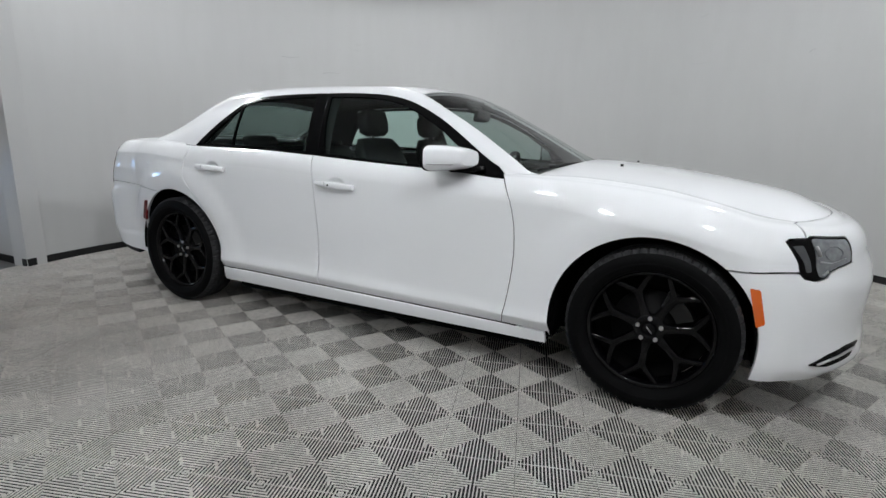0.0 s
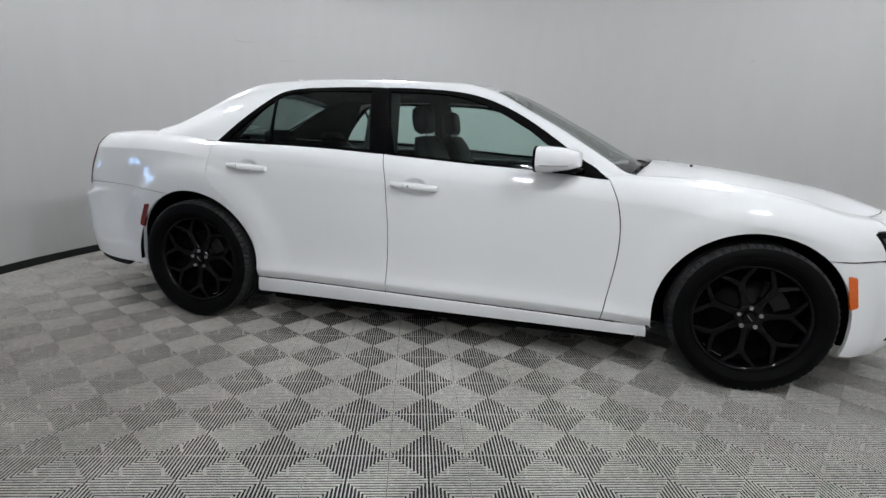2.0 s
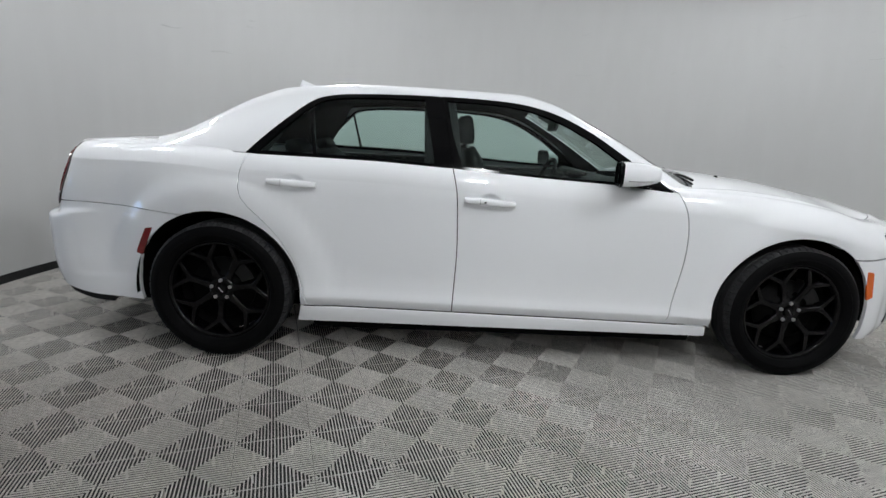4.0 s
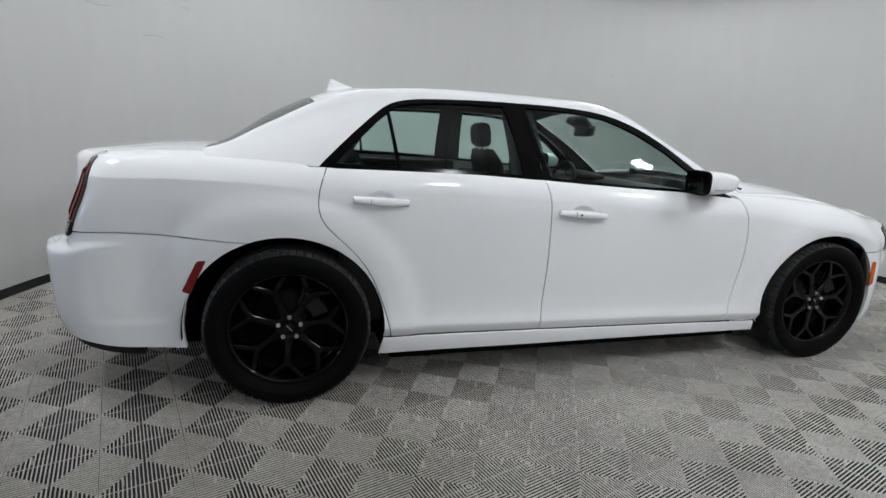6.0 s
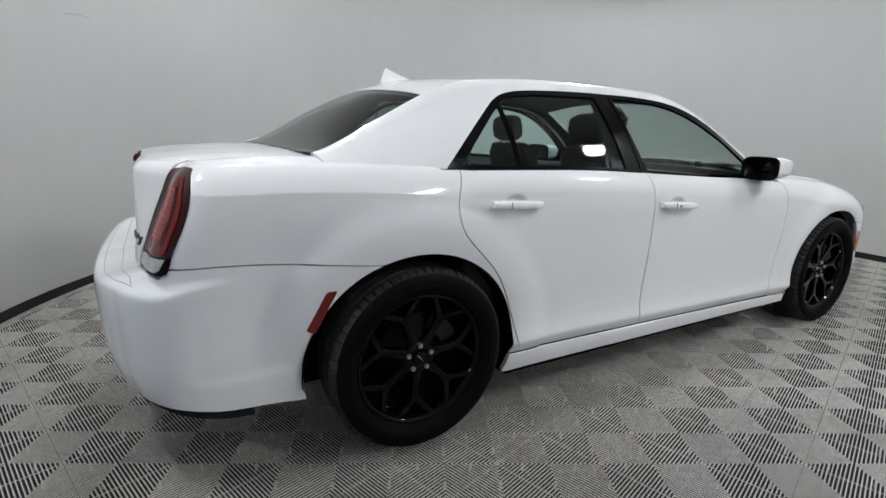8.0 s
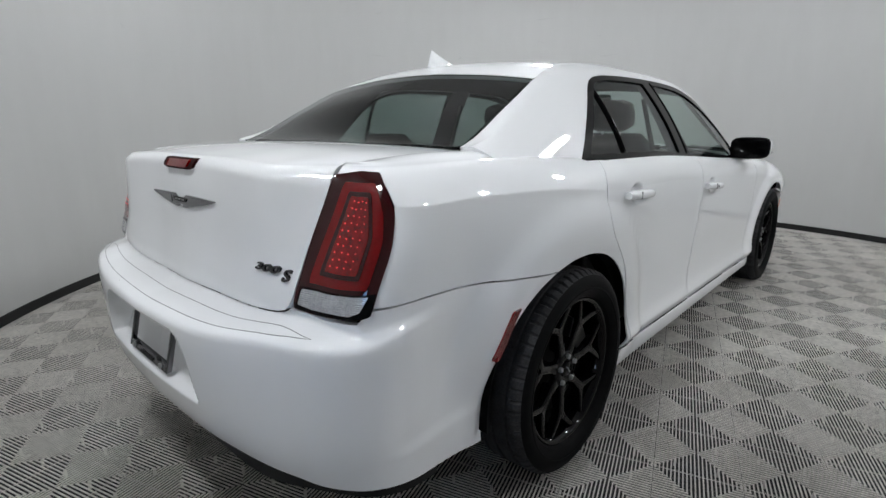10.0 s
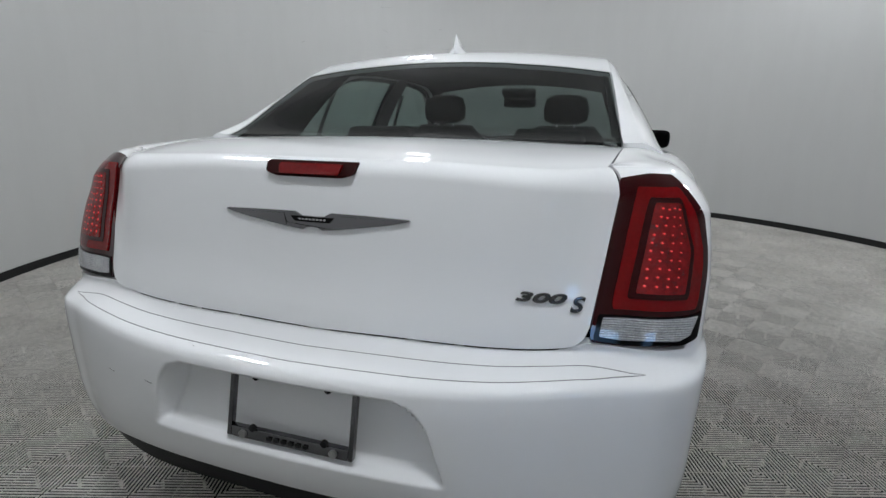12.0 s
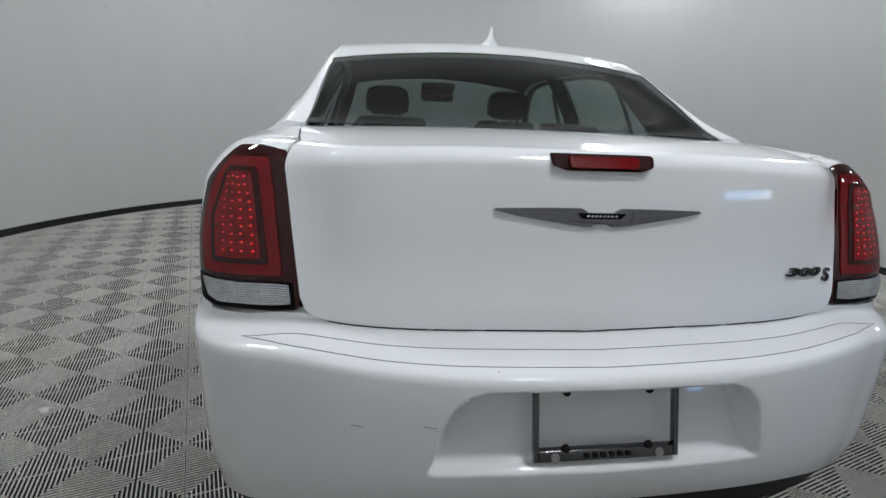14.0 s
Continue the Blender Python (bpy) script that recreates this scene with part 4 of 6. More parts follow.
def ring_strip(outer, inner, fmap, thick=0.012, n=120):
    """A frame between two outlines."""
    def even(pts):
        t = [0.0]
        q = pts + pts[:1]
        for a, b in zip(q, q[1:]):
            t.append(t[-1] + math.dist(a, b))
        out, i = [], 0
        for k in range(n):
            w = t[-1] * k / n
            while t[i + 1] < w:
                i += 1
            f = (w - t[i]) / max(t[i + 1] - t[i], 1e-9)
            out.append((q[i][0] + (q[i + 1][0] - q[i][0]) * f, q[i][1] + (q[i + 1][1] - q[i][1]) * f))
        return out
    bm = bmesh.new()
    o, i_ = even(outer), even(inner)
    rows = []
    for a, b in zip(o, i_):
        rows.append([bm.verts.new(fmap(a[0] + (b[0] - a[0]) * f, a[1] + (b[1] - a[1]) * f)) for f in (0, 0.5, 1)])
    for k in range(n):
        a, b = rows[k], rows[(k + 1) % n]
        for j in range(2):
            bm.faces.new((a[j], a[j + 1], b[j + 1], b[j]))
    return fold(bm, thick, right_out)


def GZ(x, z):
    """The side of the upper body by x and height."""
    return G(x, gz(x, z))




def trim_between(x0, x1):
    return [p for p in TRIM_TOP if x0 < p[0] < x1]


def ztop(x):
    for a, b in zip(TRIM_TOP, TRIM_TOP[1:]):
        if a[0] <= x <= b[0]:
            return a[1] + (b[1] - a[1]) * (x - a[0]) / (b[0] - a[0])
    return 1.0


OPENINGS = (
    # quarter light, rear door glass, front door glass: outer outline, then the edge of the glass
    ([(-1.392, 1.079)] + trim_between(-1.392, -1.077) + [(-1.077, ztop(-1.077)), (-1.046, belt(-1.046) - 0.004)],
     [(-1.305, 1.099), (-1.20, 1.198), (-1.118, 1.276), (-1.088, 1.300), (-1.061, 1.097)], "quarter_light"),
    ([(-1.077, ztop(-1.077))] + trim_between(-1.077, -0.405) + [(-0.405, ztop(-0.405)), (-0.350, 1.15), (-0.332, belt(-0.332) - 0.002), (-0.70, belt(-0.70) - 0.004), (-1.046, belt(-1.046) - 0.004)],
     [(-1.060, 1.325), (-1.03, 1.345), (-0.97, 1.360), (-0.86, 1.371), (-0.68, 1.376), (-0.50, 1.376), (-0.462, 1.20), (-0.440, 1.075), (-0.72, 1.090), (-1.022, 1.098)], "rear_side_window"),
    ([(-0.405, ztop(-0.405))] + trim_between(-0.405, 0.826) + [(0.826, 0.978), (0.51, belt(0.51) - 0.002), (0.149, belt(0.149) - 0.002), (-0.332, belt(-0.332) - 0.002), (-0.350, 1.15)],
     [(-0.362, 1.376), (-0.22, 1.374), (-0.06, 1.365), (0.06, 1.346), (0.16, 1.316), (0.27, 1.270), (0.42, 1.188), (0.575, 1.078), (0.59, 1.020), (0.149, 1.038), (-0.278, 1.066), (-0.325, 1.2)], "front_side_window"),
)
for outer, inner, name in OPENINGS:
    inner = inset_poly(inner, -0.010)
    for flip in (False, True):
        bm = ring_strip(outer, inner, lambda x, z: tuple(Vector(GZ(x, z)) + Vector((0, -0.002, 0))))
        door = (front_doors if name.startswith("front") else rear_doors)[1 if flip else 0]
        frame_ob = part("window_frame", mirror_bm(bm) if flip else bm, M_BLACKGLOSS, door, "gloss black window frame")
        bm = panel(dense(inner, 0.05), lambda x, z: tuple(Vector(GZ(x, z)) + Vector((0, 0.006, 0))), frange(-1.4, 0.8, 0.06), frange(1.0, 1.42, 0.05), gap=-0.004)
        bm.normal_update()
        part("glass", mirror_bm(bm) if flip else bm, M_GLASS, door, "tinted window glass")
# bright division bar on the rear door glass edge and pillar lines
for a, b in (((-1.070, 1.322), (-1.040, 1.094)), ((-0.393, 1.395), (-0.330, 1.060))):
    bm = tube([Vector(GZ(a[0] + (b[0] - a[0]) * t, a[1] + (b[1] - a[1]) * t)) + Vector((0, -0.003, 0)) for t in frange(0, 1, 0.1)], 0.0035)
    part("division_bar", bm, M_BLACKGLOSS, rear_doors[0])
    bm = tube([Vector(GZ(a[0] + (b[0] - a[0]) * t, a[1] + (b[1] - a[1]) * t)) * 1 + Vector((0, -0.003, 0)) for t in frange(0, 1, 0.1)], 0.0035)
    part("division_bar", mirror_bm(bm), M_BLACKGLOSS, rear_doors[1])

# cowl and wipers between bonnet and windscreen
bm = bmesh.new()
rings = []
for k in range(25):
    u = k / 24
    y = -0.74 + 1.48 * u
    e = 1 - (y / 0.74) ** 2
    rings.append([(0.90 + 0.12 * e, y, 0.985 + 0.022 * e), (0.97 + 0.17 * e, y, 0.985 + 0.030 * e), (0.99 + 0.18 * e, y, 0.955), (0.90 + 0.10 * e, y, 0.955)])
add_loft(bm, rings)
bmesh.ops.recalc_face_normals(bm, faces=bm.faces)
sharpen(bm)
part("cowl", bm, M_BLACK, car, "black plastic cowl below the windscreen")


def wiper(y0, y1, x0, x1):
    bm = tube([(x0 + (x1 - x0) * t, y0 + (y1 - y0) * t, 1.028 + 0.012 * math.sin(math.pi * t) + 0.004 * t) for t in frange(0, 1, 0.1)], 0.007)
    add_box(bm, x0 - 0.025, x0 + 0.025, y0 - 0.02, y0 + 0.02, 1.005, 1.045, 0.006)
    w = part("wiper", bm, M_BLACK, car, "black wiper arm with blade")
    bm = tube([(x0 + (x1 - x0) * t - 0.02, y0 + (y1 - y0) * t, 1.022 + 0.012 * math.sin(math.pi * t)) for t in frange(0.15, 1.15, 0.1)], 0.005)
    part("blade", bm, M_BLACK, w)


wiper(-0.15, -0.66, 1.10, 0.99)
wiper(0.42, -0.08, 1.06, 1.10)
for y in (-0.36, 0.36):
    bm = bmesh.new()
    add_box(bm, 1.275, 1.290, y - 0.007, y + 0.007, zc_hood(1.28) - 0.022, zc_hood(1.28) - 0.001, 0.003)
    part("washer_jet", bm, M_BLACK, car, "small black washer jet")

# aerial fin: a thin blade that flares into a wide foot
bm = bmesh.new()
rings = []
for k in range(19):
    t = k / 18
    x = -1.322 + 0.172 * t
    h = 0.068 * step(0.0, 0.17, t) if t < 0.17 else 0.068 * (1 - (t - 0.17) / 0.83) ** 1.25
    w = 0.041 * math.sqrt(max(0.03, math.sin(math.pi * (0.10 + 0.86 * t) ** 0.8)))
    zb = E_(x) - 0.010
    side = [(f, 0.10 + 0.90 * (1 - f) ** 2.6) for f in (0.0, 0.10, 0.22, 0.4, 0.65, 0.88, 1.0)]
    rings.append([(x - 0.010 * f * (1 - t), -w * q * (1.0 if f < 1 else 0.35), zb + 0.006 + (h + 0.004) * f) for f, q in side]
                 + [(x - 0.010 * f * (1 - t), w * q * (1.0 if f < 1 else 0.35), zb + 0.006 + (h + 0.004) * f) for f, q in side[::-1]])
add_loft(bm, rings)
bmesh.ops.recalc_face_normals(bm, faces=bm.faces)
part("aerial_fin", bm, M_PAINT, car, "white shark-fin aerial")

# ---------------------------------------------------------------- door handles, mirrors, markers
def handle(x0, x1, z0, z1, keyhole, door, flip):
    """A bow-shaped pull: flat-topped grip, undercut below, on two feet."""
    n = 20
    rings = []
    for k in range(n + 1):
        t = k / n
        x, z = x0 + (x1 - x0) * t, z0 + (z1 - z0) * t
        y = S(-x, vz(-x, z))[1] - dish(x, z)
        end = min(1.0, math.sin(math.pi * (0.04 + 0.92 * t)) ** 0.40)
        o, h = 0.036 * end, 0.0185 * (0.58 + 0.42 * end)
        sec = ((0.30, 1.0), (-0.10, 1.0), (-0.55, 0.86), (-0.90, 0.52), (-1.0, 0.0), (-0.95, -0.45), (-0.70, -0.80), (-0.30, -0.92), (0.10, -0.70), (0.42, -0.10), (0.50, 0.45))
        rings.append([(x, y - o * 0.62 + 0.016 * c, z + h * w) for c, w in sec])
    bm = bmesh.new()
    add_loft(bm, rings)
    for t in (0.06, 0.94):
        x, z = x0 + (x1 - x0) * t, z0 + (z1 - z0) * t
        y = S(-x, vz(-x, z))[1]
        add_box(bm, x - 0.014, x + 0.014, y - 0.020, y + 0.006, z - 0.012, z + 0.012, 0.005)
    bmesh.ops.recalc_face_normals(bm, faces=bm.faces)
    sharpen(bm, 50)
    h_ob = part("door_handle", mirror_bm(bm) if flip else bm, M_PAINT, door, "white pull handle")
    # fine joint across the grip
    x, z = x0 + (x1 - x0) * 0.30, z0 + (z1 - z0) * 0.30
    y = S(-x, vz(-x, z))[1] - dish(x, z) - 0.0375
    bm = bmesh.new()
    add_box(bm, x - 0.0009, x + 0.0009, y - 0.0012, y + 0.004, z - 0.012, z + 0.013)
    part("grip_joint", mirror_bm(bm) if flip else bm, M_CUP, h_ob, "fine grey joint", smooth=False)
    if keyhole:
        x, z = x0 + (x1 - x0) * 0.40, z0 + (z1 - z0) * 0.40
        y = S(-x, vz(-x, z))[1] - dish(x, z) - 0.0385
        bm = bmesh.new()
        bmesh.ops.create_cone(bm, cap_ends=True, segments=12, radius1=0.005, radius2=0.005, depth=0.004, matrix=Matrix.Translation((x, y, z)) @ Matrix.Rotation(math.pi / 2, 4, "X"))
        part("key_button", mirror_bm(bm) if flip else bm, M_BLACK, h_ob, "small black button")


M_CUP = mat("grey_joint", (0.30, 0.30, 0.31), 0.5)
for flip, i in ((False, 0), (True, 1)):
    handle(*HANDLES[0], False, rear_doors[i], flip)
    handle(*HANDLES[1], True, front_doors[i], flip)


def side_mirror(flip):
    # shell: bulging box of rounded section, long along y
    bm = bmesh.new()
    rings = []
    for k in range(15):
        t = k / 14
        x = 0.495 + 0.185 * t
        g = math.cos(t * math.pi / 2) ** 0.55 if t < 1 else 0.0
        g = max(g, 0.12)
        ring = []
        for j in range(28):
            q = 2 * math.pi * j / 28
            c, s_ = math.cos(q), math.sin(q)
            e = 0.55
            yy = math.copysign(abs(c) ** e, c) * 0.108 * (0.60 + 0.40 * g)
            zz = math.copysign(abs(s_) ** e, s_) * 0.062 * (0.50 + 0.50 * g)
            ring.append((x + 0.05 * (yy / 0.108) * 0.4, -0.915 + yy * 0.98 - 0.012 * t, 1.062 + zz + 0.006 * t - 0.10 * (yy) * 0.25))
        rings.append(ring)
    add_loft(bm, rings)
    bmesh.ops.recalc_face_normals(bm, faces=bm.faces)
    for e in bm.edges:
        if len(e.link_faces) == 2 and e.calc_face_angle(0) > 1.0:
            e.smooth = False
    ob = part("mirror", mirror_bm(bm) if flip else bm, M_PAINT, front_doors[1 if flip else 0], "white mirror shell")
    bm = bmesh.new()
    ring = []
    for f, dx in ((1.02, 0.004), (1.04, -0.006), (0.9, -0.010), (0.86, -0.004)):
        ring.append([(0.493 + dx + 0.02 * math.copysign(abs(math.cos(q)) ** 0.5, math.cos(q)), -0.915 + math.copysign(abs(math.cos(q)) ** 0.5, math.cos(q)) * 0.106 * f, 1.062 + math.copysign(abs(math.sin(q)) ** 0.5, math.sin(q)) * 0.061 * f - 0.0027 * math.cos(q)) for q in (2 * math.pi * j / 28 for j in range(28))])
    add_loft(bm, ring, cap=True)
    bmesh.ops.recalc_face_normals(bm, faces=bm.faces)
    part("mirror_glass", mirror_bm(bm) if flip else bm, M_BLACKGLOSS, ob, "dark mirror face with black rim")
    # foot
    bm = bmesh.new()
    add_loft(bm, [[(x + dx, y, z + dz) for dx, dz in ((-w, -h), (w, -h), (w, h), (-w, h))] for x, y, z, w, h in ((0.655, -0.80, 1.012, 0.06, 0.016), (0.635, -0.84, 1.010, 0.055, 0.014), (0.60, -0.90, 1.006, 0.05, 0.010))])
    bmesh.ops.bevel(bm, geom=bm.edges[:], offset=0.006, segments=2, affect="EDGES")
    bmesh.ops.recalc_face_normals(bm, faces=bm.faces)
    part("mirror_foot", mirror_bm(bm) if flip else bm, M_BLACKGLOSS, ob, "gloss black foot")
    bm = tube([(0.675, -0.92, 1.045), (0.62, -1.015, 1.038), (0.55, -1.028, 1.036), (0.50, -1.026, 1.036)], 0.0022)
    part("mirror_seam", mirror_bm(bm) if flip else bm, M_CUP, ob)


for flip in (False, True):
    side_mirror(flip)


def lens_panel(name, poly, material, label, lift=0.004, parent=None, fmap=None, us=None, vs=None, flips=(False, True), thick=0.012):
    res = []
    fm = fmap or SB
    for flip in flips:
        bm = panel(poly, fm, us or frange(-2.6, S_REAR, 0.03), vs or frange(0, 1.1, 0.04), gap=0)
        bm.normal_update()
        out = lambda p: Vector((p.x * 0.6 + (0.9 if p.x < 0 else -0.9), p.y * 1.2, 0))
        fold(bm, thick, out)
        bm.normal_update()
        for v in bm.verts:
            v.co += Vector((-lift if v.co.x < -2.2 else (lift if v.co.x > 2.1 else 0), -lift if v.co.y < 0 else lift, 0)) * 0.8
        p_ = parent[1 if flip else 0] if isinstance(parent, (list, tuple)) else (parent or car)
        res.append(part(name, mirror_bm(bm) if flip else bm, material, p_, label))
    return res


def round_poly(pts, r=0.01, n=4):
    """Rounded corners."""
    out = []
    for i in range(len(pts)):
        a, b, c = Vector(pts[i - 1]), Vector(pts[i]), Vector(pts[(i + 1) % len(pts)])
        d1, d2 = (a - b), (c - b)
        k = min(r, d1.length * 0.45, d2.length * 0.45)
        p, q = b + d1.normalized() * k, b + d2.normalized() * k
        for j in range(n + 1):
            t = j / n
            out.append(tuple((1 - t) ** 2 * p + 2 * t * (1 - t) * b + t * t * q))
    return out


# side markers
lens_panel("front_marker", PB(round_poly([(sx(1.868), 0.612), (sx(1.905), 0.608), (sx(1.94), 0.47), (sx(1.912), 0.452)], 0.008)), M_ORANGE, "orange side marker lamp")
lens_panel("rear_marker", PB(round_poly([(sx(-1.848), 0.683), (sx(-1.885), 0.680), (sx(-1.955), 0.545), (sx(-1.925), 0.530)], 0.008)), M_REDMARK, "red side marker lamp")

# tail lamps
L0, L1 = LAMP_S0 - 0.002, sy(0.567)


def lamp_uv(u, z):
    l1 = sy(0.567 + 0.036 * min(max((z - 0.80) / 0.27, 0), 1.0))
    return (L0 + (l1 - L0) * u, (z - Z0) / (1.06 - Z0))


def SL(s, v):
    """The skin, by straight height, for the lamps."""
    z = Z0 + v * (1.06 - Z0)
    return S(s, vz(s, z))


OUT = [(0.095, 0.803), (0.03, 0.93), (0.085, 1.004), (0.37, 1.089), (0.70, 1.091), (1.025, 1.082), (1.025, 0.95), (1.01, 0.792), (0.80, 0.787), (0.52, 0.790), (0.30, 0.786), (0.13, 0.792)]
lv = frange(0.6, 1.1, 0.02)
lu = frange(L0 - 0.05, L1 + 0.05, 0.015)
tails = lens_panel("tail_lamp", [lamp_uv(*p) for p in round_poly(OUT, 0.03, 6)], M_DEEPRED, "dark red tail lamp cluster", lift=0.003, fmap=SL, us=lu, vs=lv, thick=0.02)
def lamp_piece(name, outline, material, label, lift, r=0.02):
    return lens_panel(name, [lamp_uv(*p) for p in round_poly(outline, r, 6)], material, label, lift=lift, parent=tails, fmap=SL, us=lu, vs=lv, thick=0.004)


lamp_piece("red_band", [(0.20, 0.852), (0.16, 0.945), (0.23, 1.000), (0.44, 1.068), (0.89, 1.068), (0.91, 0.852)], M_RED, "bright red lens band", 0.006, 0.03)
lamp_piece("led_surround", [(0.33, 0.872), (0.31, 0.958), (0.48, 1.050), (0.79, 1.050), (0.82, 0.872)], M_DEEPRED, "smoked red surround", 0.0085)
lamp_piece("led_field", [(0.38, 0.882), (0.36, 0.958), (0.51, 1.041), (0.74, 1.041), (0.77, 0.882)], M_REDFIELD, "ribbed red field of light diodes", 0.0105, 0.012)
lamp_piece("lower_trim", [(0.105, 0.795), (0.085, 0.842), (0.985, 0.842), (0.982, 0.794), (0.80, 0.7895), (0.52, 0.792), (0.30, 0.788), (0.15, 0.792)], M_BLACKGLOSS, "gloss black lower edge", 0.0045, 0.01)
lamp_piece("reversing_lens", [(0.24, 0.806), (0.17, 0.838), (0.50, 0.839), (0.955, 0.838), (0.955, 0.803), (0.80, 0.798), (0.55, 0.800), (0.36, 0.797)], M_CLEAR, "clear ribbed reversing lamp", 0.0068, 0.008)
for k in range(10):
    wide = 1.0 - 0.40 * step(5.0, 9.5, k)
    for u in (0.430, 0.513, 0.597, 0.680):
        z = 0.895 + 0.0150 * k
        s_, v_ = lamp_uv(0.578 + (u - 0.555) * wide + 0.004 * math.sin(9 * k + 31 * u), z + 0.0012 * math.sin(37 * u + 5 * k))
        p = Vector(SL(s_, v_)) + Vector((-0.0075, -0.0052, 0))
        for flip in (False, True):
            bm = bmesh.new()
            bmesh.ops.create_icosphere(bm, subdivisions=1, radius=0.0042, matrix=Matrix.Translation((p.x, p.y if not flip else -SIDE_RATIO * p.y, p.z)) @ Matrix.Diagonal((0.6, 1.0, 0.7, 1.0)))
            part("diode", bm, M_LED, tails[1 if flip else 0], "lit red diode" if k < 6 else "", smooth=False)

# headlamps
HL = [(sx(1.984), 0.797), (sx(2.0), 0.805), (sx(2.062), 0.808), (sx(2.083), 0.816), (sx(2.224), 0.812), (sx(2.230), 0.790), (sx(2.233), 0.719), (sx(2.172), 0.701), (sx(2.138), 0.683), (sx(2.130), 0.666), (sx(2.097), 0.652), (sx(2.055), 0.661), (sx(2.037), 0.683)]
hu, hv = frange(S_FRONT, -1.8, 0.02), frange(0, 2, 0.04)
heads = lens_panel("headlamp", [(s, vz(s, z)) for s, z in round_poly(HL, 0.010)], M_BLACKGLOSS, "headlamp with a smoked housing", lift=0.002, fmap=S, us=hu, vs=hv, thick=0.03)
M_SMOKED = mat("smoked_clear_lens", (0.17, 0.18, 0.19), 0.10, coat=1.0, vary=0.30, scale=7)
lens_panel("lens", [(s, vz(s, z)) for s, z in round_poly([(sx(2.078), 0.806), (sx(2.090), 0.811), (sx(2.214), 0.807), (sx(2.219), 0.788), (sx(2.223), 0.724), (sx(2.168), 0.707), (sx(2.132), 0.688), (sx(2.124), 0.672), (sx(2.106), 0.664), (sx(2.092), 0.70)], 0.010)], M_SMOKED, "smoked clear lens", lift=0.006, parent=heads, fmap=S, us=hu, vs=hv, thick=0.004)
lens_panel("side_reflector", [(s, vz(s, z)) for s, z in round_poly([(sx(2.004), 0.783), (sx(2.043), 0.786), (sx(2.076), 0.686), (sx(2.057), 0.684)], 0.006)], mat("smoked_grey_reflector", (0.05, 0.053, 0.058), 0.15, coat=0.6, vary=0.15, scale=30), "smoked grey side reflector", lift=0.0055, parent=heads, fmap=S, us=hu, vs=hv, thick=0.004)
lens_panel("fog_slot", [(s, vz(s, z)) for s, z in round_poly([(sx(2.12), 0.300), (sx(2.19), 0.342), (sx(2.26), 0.370), (sx(2.315), 0.372), (sx(2.28), 0.318), (sx(2.19), 0.290)], 0.01)], M_BLACKGLOSS, "black fog lamp slot in the front bumper", lift=0.003, fmap=S, us=hu, vs=hv, thick=0.01)

# light guide of each headlamp, and a bright strip in the fog slot
def on_skin(x, z, out):
    s = sx(x)
    p = S(s, vz(s, z))
    nx, ny = section(s)[2:4]
    return Vector(p) + Vector((nx, ny, 0)) * out


for flip in (False, True):
    k = 1 if flip else 0
    bm = tube([on_skin(x, z, 0.009) for x, z in ((2.086, 0.785), (2.092, 0.768), (2.097, 0.748))], 0.006, 8)
    part("reflector_edge", mirror_bm(bm) if flip else bm, M_STEEL, heads[k], "bright reflector edge")
    bm = tube([on_skin(2.150 + 0.034 * math.cos(q), 0.758 + 0.026 * math.sin(q), 0.009) for q in (math.pi * n_ / 10 for n_ in range(20))], 0.0022, 6, closed=True)
    part("projector_ring", mirror_bm(bm) if flip else bm, M_SMOKED, heads[k], "grey projector ring")
    bm = tube([on_skin(x, z, 0.009) for x, z in ((2.098, 0.728), (2.140, 0.722), (2.195, 0.738))], 0.003, 6)
    part("light_guide", mirror_bm(bm) if flip else bm, M_CLEAR, heads[k], "pale light guide")
    bm = tube([on_skin(x, z, 0.009) for x, z in ((2.112, 0.676), (2.128, 0.692))], 0.004, 6)
    part("reflector_edge", mirror_bm(bm) if flip else bm, M_STEEL, heads[k], "bright reflector edge")
    bm = tube([on_skin(x, z, 0.010) for x, z in ((2.15, 0.305), (2.22, 0.330), (2.29, 0.352))], 0.005, 8)
    part("fog_strip", mirror_bm(bm) if flip else bm, M_STEEL, car, "bright strip in the fog lamp slot")

# ---------------------------------------------------------------- things on the boot lid and rear bumper
def face(y, z):
    """Point of the boot lid's rear face."""
    s = sy(abs(y)) if abs(y) > 0.002 else S_REAR
    p = S(s, vz(s, z))
    return Vector((p[0] - 0.0045 * (1 - step(1.0, 2.0, vz(s, z))), (p[1] if y < 0 else -SIDE_RATIO * p[1]) if abs(y) > 0.002 else 0.0, p[2]))


def plate_on_face(outline, lift, thick, step_=0.02):
    """A flat-backed piece that follows the lid's face; outline as (y, z)."""
    pts = dense(outline, step_)
    bm = bmesh.new()
    fr = [bm.verts.new(face(y, z) + Vector((-lift - thick, 0, 0))) for y, z in pts]
    bk = [bm.verts.new(face(y, z) + Vector((0.002, 0, 0))) for y, z in pts]
    bm.faces.new(fr)
    n = len(fr)
    for i in range(n):
        bm.faces.new((fr[i], fr[(i + 1) % n], bk[(i + 1) % n], bk[i]))
    bmesh.ops.recalc_face_normals(bm, faces=bm.faces)
    sharpen(bm)
    return bm


